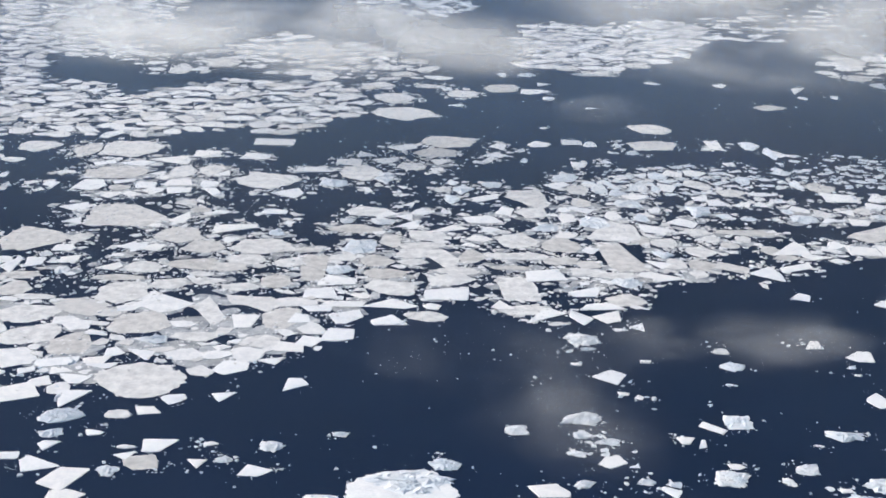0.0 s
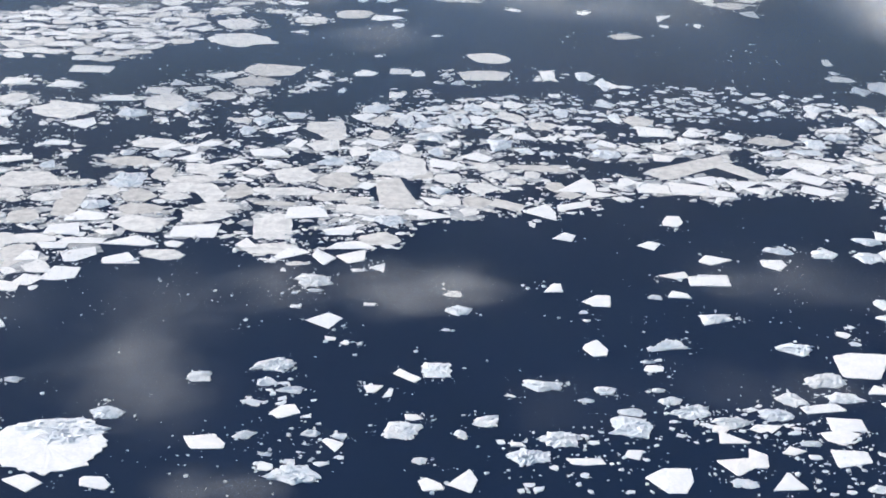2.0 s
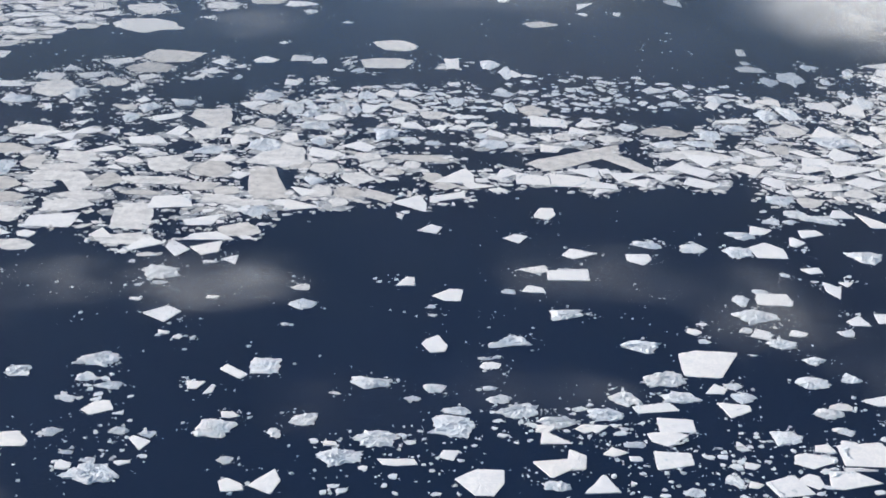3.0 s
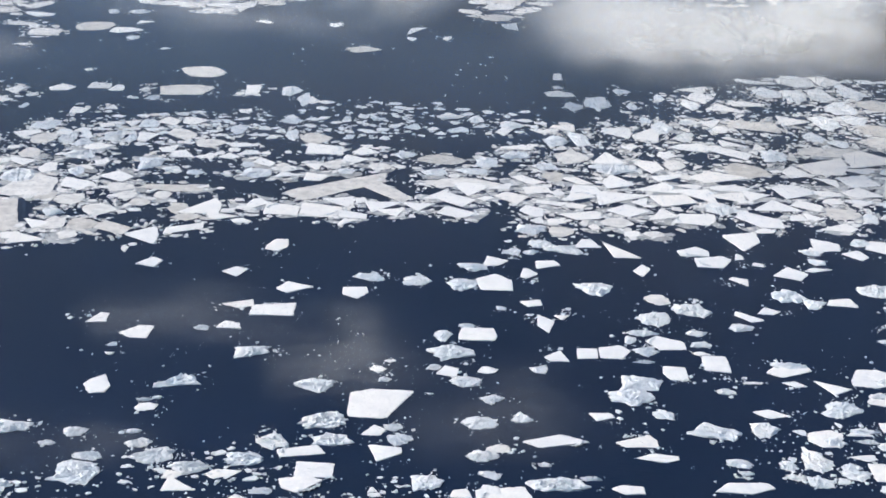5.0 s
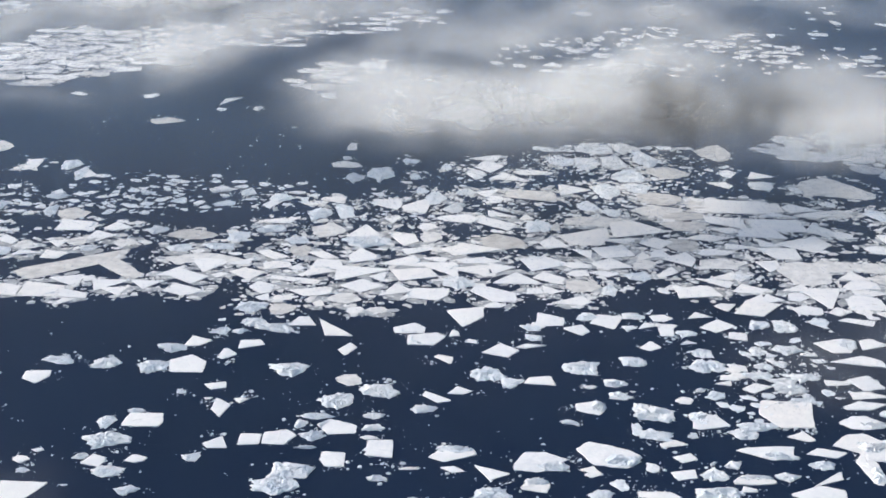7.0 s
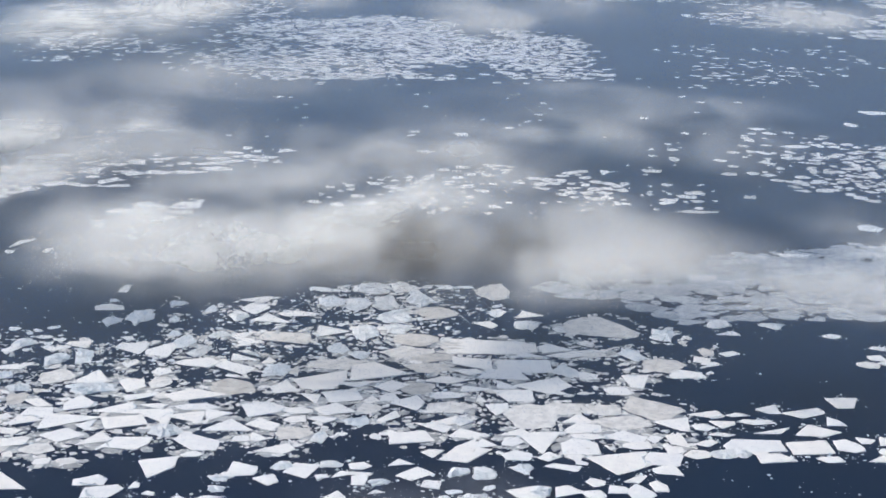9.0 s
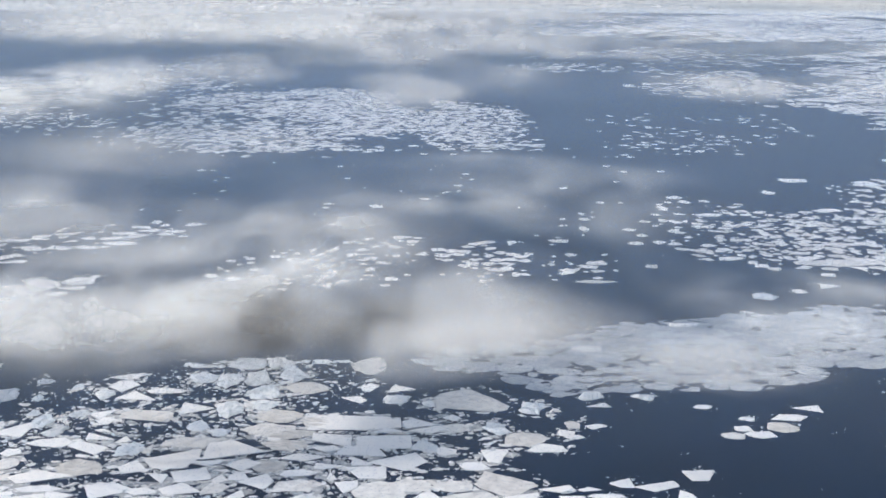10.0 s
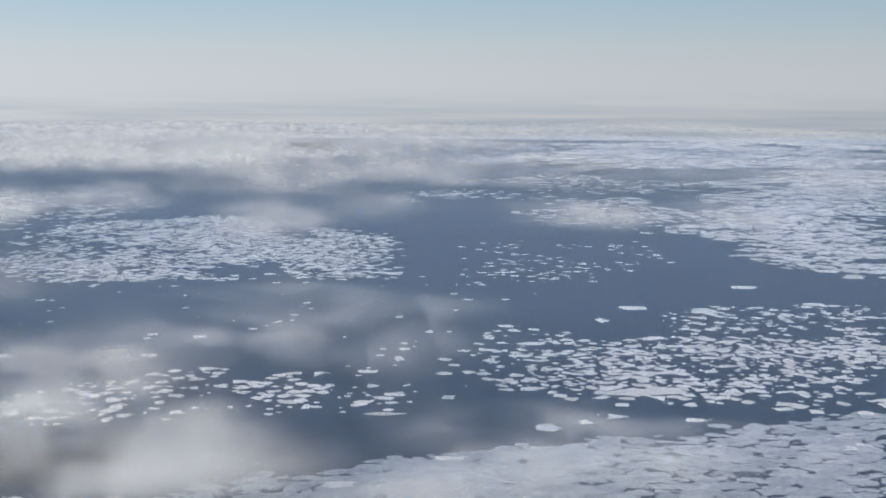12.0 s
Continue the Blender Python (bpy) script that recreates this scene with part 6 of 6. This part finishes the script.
def broken_between():
    """Small broken plates, blocks and refrozen slush that lie in the gaps between close floes."""
    floes = np.array(FLOES)
    verts, faces, sv, sf = [], [], [], []
    grid = {}
    for x, y, a, b in FLOES:
        here = any(inside(q, np.array([[x, y]]))[0] for q in SINGLY)
        if not here:
            continue
        d = np.hypot(floes[:, 0] - x, floes[:, 1] - y)
        close = floes[(d < 32) & (d > 0)]
        crowd = (math.pi * close[:, 2] * close[:, 3]).sum() / (math.pi * 32 ** 2)
        if crowd < 0.16:
            continue
        for k in range(int((a + b) * 3.2 * min(1.0, crowd * 2.6))):
            t, g = rng.uniform(0, math.tau), abs(rng.normal(0, 2.2))
            px, py = x + math.cos(t) * (a + g + 0.2), y + math.sin(t) * (b + g * 0.9 + 0.2)
            r = 0.5 * float(np.clip(rng.lognormal(0.35, 0.6), 0.35, 4.0))
            if len(close) and (((close[:, 0] - px) / (close[:, 2] * 0.92 + r * 0.6)) ** 2 + ((close[:, 1] - py) / (close[:, 3] * 0.92 + r * 0.6)) ** 2 < 1).any():
                continue
            gx, gy = int(px // 4), int(py // 4)
            if any((px - u) ** 2 + (py - v) ** 2 < ((r + c) * 0.8) ** 2 for i in (-1, 0, 1) for j in (-1, 0, 1) for u, v, c in grid.get((gx + i, gy + j), ())):
                continue
            grid.setdefault((gx, gy), []).append((px, py, r))
            if rng.random() < 0.35:
                for j in range(4):
                    u, v = rng.normal(0, r * 0.5, 2)
                    add_chunk(verts, faces, px + u, py + v, r * rng.uniform(0.3, 0.7), min(0.45, r * rng.uniform(0.25, 0.6)))
            else:
                cell = chipped(broken_cell(r, int(rng.integers(4, 7)), 1.3))
                add_plate(verts, faces, [(px + u, py + v) for u, v in cell], rng.uniform(0.08, 0.22) * min(1, 0.4 + r))
        # slush frozen between the closest floes
        if crowd > 0.36:
            for k in range(int(2 + a * 0.5)):
                t = rng.uniform(0, math.tau)
                c = chipped(broken_cell(rng.uniform(1.0, 2.6), 7, 1.6))
                sx, sy = x + math.cos(t) * (a + 0.8), y + math.sin(t) * (b + 0.8)
                add_plate(sv, sf, [(sx + u, sy + v) for u, v in c], rng.uniform(0.03, 0.07))
    ob = tagged(new("broken_ice"), "small broken plates and crumbs between close floes", "brash ice", kind="stuff")
    part("small_floes", mesh_of("small_floes", verts, faces, PACK), ob)["kind"] = "stuff"
    part("slush", mesh_of("slush", sv, sf, SLUSH), ob, "thin grey refrozen slush between floes")["kind"] = "stuff"


broken_between()
brash_round_floes()
brash_open()


# ---- low cloud ----
def cloud(x, y, z, w, d, thick, density, sheets=14):
    """A bank of thin mist: many faint, slanting sheets through one soft, patchy body."""
    # sheets run across the bank, leaning back at 40 degrees; together they fill the body
    lean = radians(40)
    up = Vector((0, math.cos(lean), math.sin(lean)))
    out = Vector((0, -math.sin(lean), math.cos(lean)))
    span = d * math.sin(lean) + thick * math.cos(lean)
    verts, faces = [], []
    nx, ny = 4, 4
    for j in range(sheets):
        o = out * (((j + 0.5) / sheets - 0.5) * span)
        # length of the sheet within the box of the body
        ends = []
        for axis, half in ((1, d / 2), (2, thick / 2)):
            ends.append(sorted(((-half - o[axis]) / up[axis], (half - o[axis]) / up[axis])))
        s0, s1 = max(e[0] for e in ends), min(e[1] for e in ends)
        if s1 <= s0:
            continue
        b = len(verts)
        for iy in range(ny):
            q = o + up * (s0 + (s1 - s0) * iy / (ny - 1))
            for ix in range(nx):
                verts.append(((ix / (nx - 1) - 0.5) * w, q.y, q.z))
        faces += [(b + iy * nx + ix, b + iy * nx + ix + 1, b + (iy + 1) * nx + ix + 1, b + (iy + 1) * nx + ix) for iy in range(ny - 1) for ix in range(nx - 1)]
    ob = tagged(new("cloud", mesh_of("cloud", verts, faces, MIST)), "soft thin bank of low grey-white cloud over the ice", "cloud", kind="stuff")
    ob.location = (x, y, z)
    ob.color = (1, 1, 1, 1 - (1 - density) ** (8.2 / sheets))


def painted_blue_haze():
    """Level tinted sheets one behind the other, added so that the distance turns blue by degrees."""
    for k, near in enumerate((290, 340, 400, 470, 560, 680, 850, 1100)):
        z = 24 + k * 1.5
        me = mesh_of("haze", [(-3500, near, z), (3900, near, z), (2600, 4100, z), (-2200, 4100, z)], [(0, 1, 2, 3)], PAINTED_HAZE)
        tagged(new("haze", me), "thin even blue-tinted sheet that paints haze over distant ice", "haze", kind="stuff")


painted_blue_haze()


def veil(x, y, z, w, d, thick, density):
    """Torn, level wisps of thin cloud: three sheets one over another."""
    verts = [(0, 0, -thick / 2), (0, 0, thick / 2)]
    faces = []
    for f in (-0.22, 0.0, 0.22):
        b = len(verts)
        verts += [(u * w, v * d, f * thick) for v in (-0.5, 0.5) for u in (-0.5, 0.5)]
        faces.append((b, b + 1, b + 3, b + 2))
    ob = tagged(new("thin_cloud", mesh_of("thin_cloud", verts, faces, MIST)), "wide torn wisps of thin pale cloud over ice", "cloud", kind="stuff")
    ob.location = (x, y, z)
    ob.color = (1, 1, 1, density)


cloud(254, 445, 36, 140, 112, 34, 0.72)
cloud(228, 446, 40, 100, 100, 30, 0.50)
cloud(284, 460, 32, 105, 95, 28, 0.50)
cloud(322, 432, 34, 130, 80, 25, 0.50)
cloud(356, 432, 34, 150, 85, 28, 0.36)
cloud(365, 441, 38, 120, 80, 28, 0.22)
cloud(308, 450, 34, 115, 85, 25, 0.50)
cloud(392, 438, 36, 110, 90, 28, 0.24)
cloud(446, 448, 20, 121, 60, 14, 0.50)
cloud(467, 466, 20, 82, 55, 14, 0.50)
cloud(-134, 3585, 40, 1842, 1988, 50, 0.85)
cloud(-211, 2645, 40, 696, 2504, 46, 0.85)
cloud(207, 2500, 40, 462, 1887, 46, 0.80)
cloud(513, 2268, 40, 472, 1407, 40, 0.62)
cloud(200, 1433, 40, 206, 516, 34, 0.60)
cloud(374, 1156, 40, 129, 380, 34, 0.50)
cloud(88, 1310, 40, 214, 704, 34, 0.75)
cloud(471, 1363, 40, 157, 606, 28, 0.40)
cloud(652, 1230, 40, 238, 393, 28, 0.60)
cloud(780, 1211, 40, 179, 383, 28, 0.60)
cloud(980, 3903, 40, 1356, 2085, 30, 0.55)
cloud(1986, 4114, 40, 1356, 2483, 30, 0.45)
cloud(1094, 1698, 40, 394, 718, 28, 0.50)
cloud(339, 1694, 40, 338, 698, 34, 0.55)
cloud(373, 1219, 40, 170, 398, 34, 0.45)
cloud(-56, 2571, 44, 964, 1542, 46, 0.88)
cloud(281, 2149, 44, 622, 996, 41, 0.75)
cloud(510, 1810, 42, 692, 506, 34, 0.55)
cloud(-87, 3289, 50, 1367, 1385, 46, 0.80)
cloud(505, 2956, 50, 1189, 722, 41, 0.42)
cloud(60, 3820, 58, 2112, 1056, 46, 0.85)
cloud(1138, 4098, 58, 2267, 1134, 34, 0.40)
cloud(-40, 2300, 46, 620, 1300, 46, 0.85)
cloud(330, 2500, 46, 620, 1400, 46, 0.82)
cloud(620, 2900, 46, 700, 1300, 40, 0.60)
cloud(243, 604, 36, 194, 176, 23, 0.48)
cloud(331, 538, 36, 137, 93, 23, 0.42)
cloud(164, 718, 40, 263, 421, 28, 0.52)
cloud(226, 830, 40, 271, 373, 23, 0.40)
cloud(382, 501, 34, 76, 52, 18, 0.35)
cloud(291, 528, 36, 91, 88, 23, 0.50)
cloud(321, 597, 36, 114, 91, 23, 0.55)
cloud(564, 505, 12, 208, 104, 9, 0.30)
cloud(445, 491, 14, 84, 55, 9, 0.60)
cloud(110, 570, 38, 186, 156, 23, 0.35)
cloud(-4, 221, 38, 31, 44, 8, 0.15)
cloud(17, 219, 38, 49, 62, 8, 0.17)
cloud(64, 229, 38, 47, 35, 8, 0.19)
cloud(18, 196, 38, 37, 39, 8, 0.12)
cloud(-33, 507, 38, 240, 176, 23, 0.70)
cloud(-153, 529, 38, 171, 155, 28, 0.75)
cloud(14, 481, 38, 68, 91, 16, 0.34)
cloud(47, 401, 38, 48, 30, 11, 0.17)
cloud(153, 549, 38, 152, 232, 18, 0.45)
cloud(-45, 457, 38, 76, 61, 18, 0.31)
cloud(-103, 490, 38, 93, 58, 18, 0.31)
cloud(24, 191, 38, 35, 49, 8, 0.14)
cloud(118, 195, 38, 45, 25, 8, 0.18)
cloud(39, 164, 38, 29, 14, 8, 0.15)
cloud(38, 228, 38, 35, 27, 8, 0.09)
cloud(93, 189, 38, 47, 29, 8, 0.07)
cloud(160, 224, 38, 44, 47, 8, 0.17)
cloud(131, 237, 38, 55, 35, 9, 0.12)
cloud(184, 207, 38, 55, 45, 10, 0.12)
cloud(311, 256, 38, 43, 60, 8, 0.19)
cloud(139, 608, 38, 264, 237, 28, 0.82)
cloud(370, 460, 36, 180, 130, 23, 0.27)
cloud(322, 266, 38, 70, 35, 12, 0.09)
veil(391, 685, 36, 318, 495, 10, 0.26)
veil(302, 505, 36, 274, 268, 10, 0.36)
veil(479, 465, 36, 133, 189, 10, 0.28)
veil(370, 599, 36, 200, 388, 10, 0.28)
veil(546, 526, 14, 211, 145, 10, 0.32)
veil(159, 582, 36, 235, 264, 10, 0.90)
veil(274, 485, 36, 312, 256, 10, 0.35)
veil(114, 514, 36, 194, 266, 10, 0.50)
veil(-78, 515, 36, 199, 186, 10, 0.50)
veil(200, 2500, 36, 1000, 1900, 10, 0.60)
veil(838, 2271, 36, 1021, 1825, 10, 0.40)
veil(60, 1250, 36, 330, 900, 10, 0.70)
veil(1250, 2150, 36, 950, 1500, 10, 0.36)
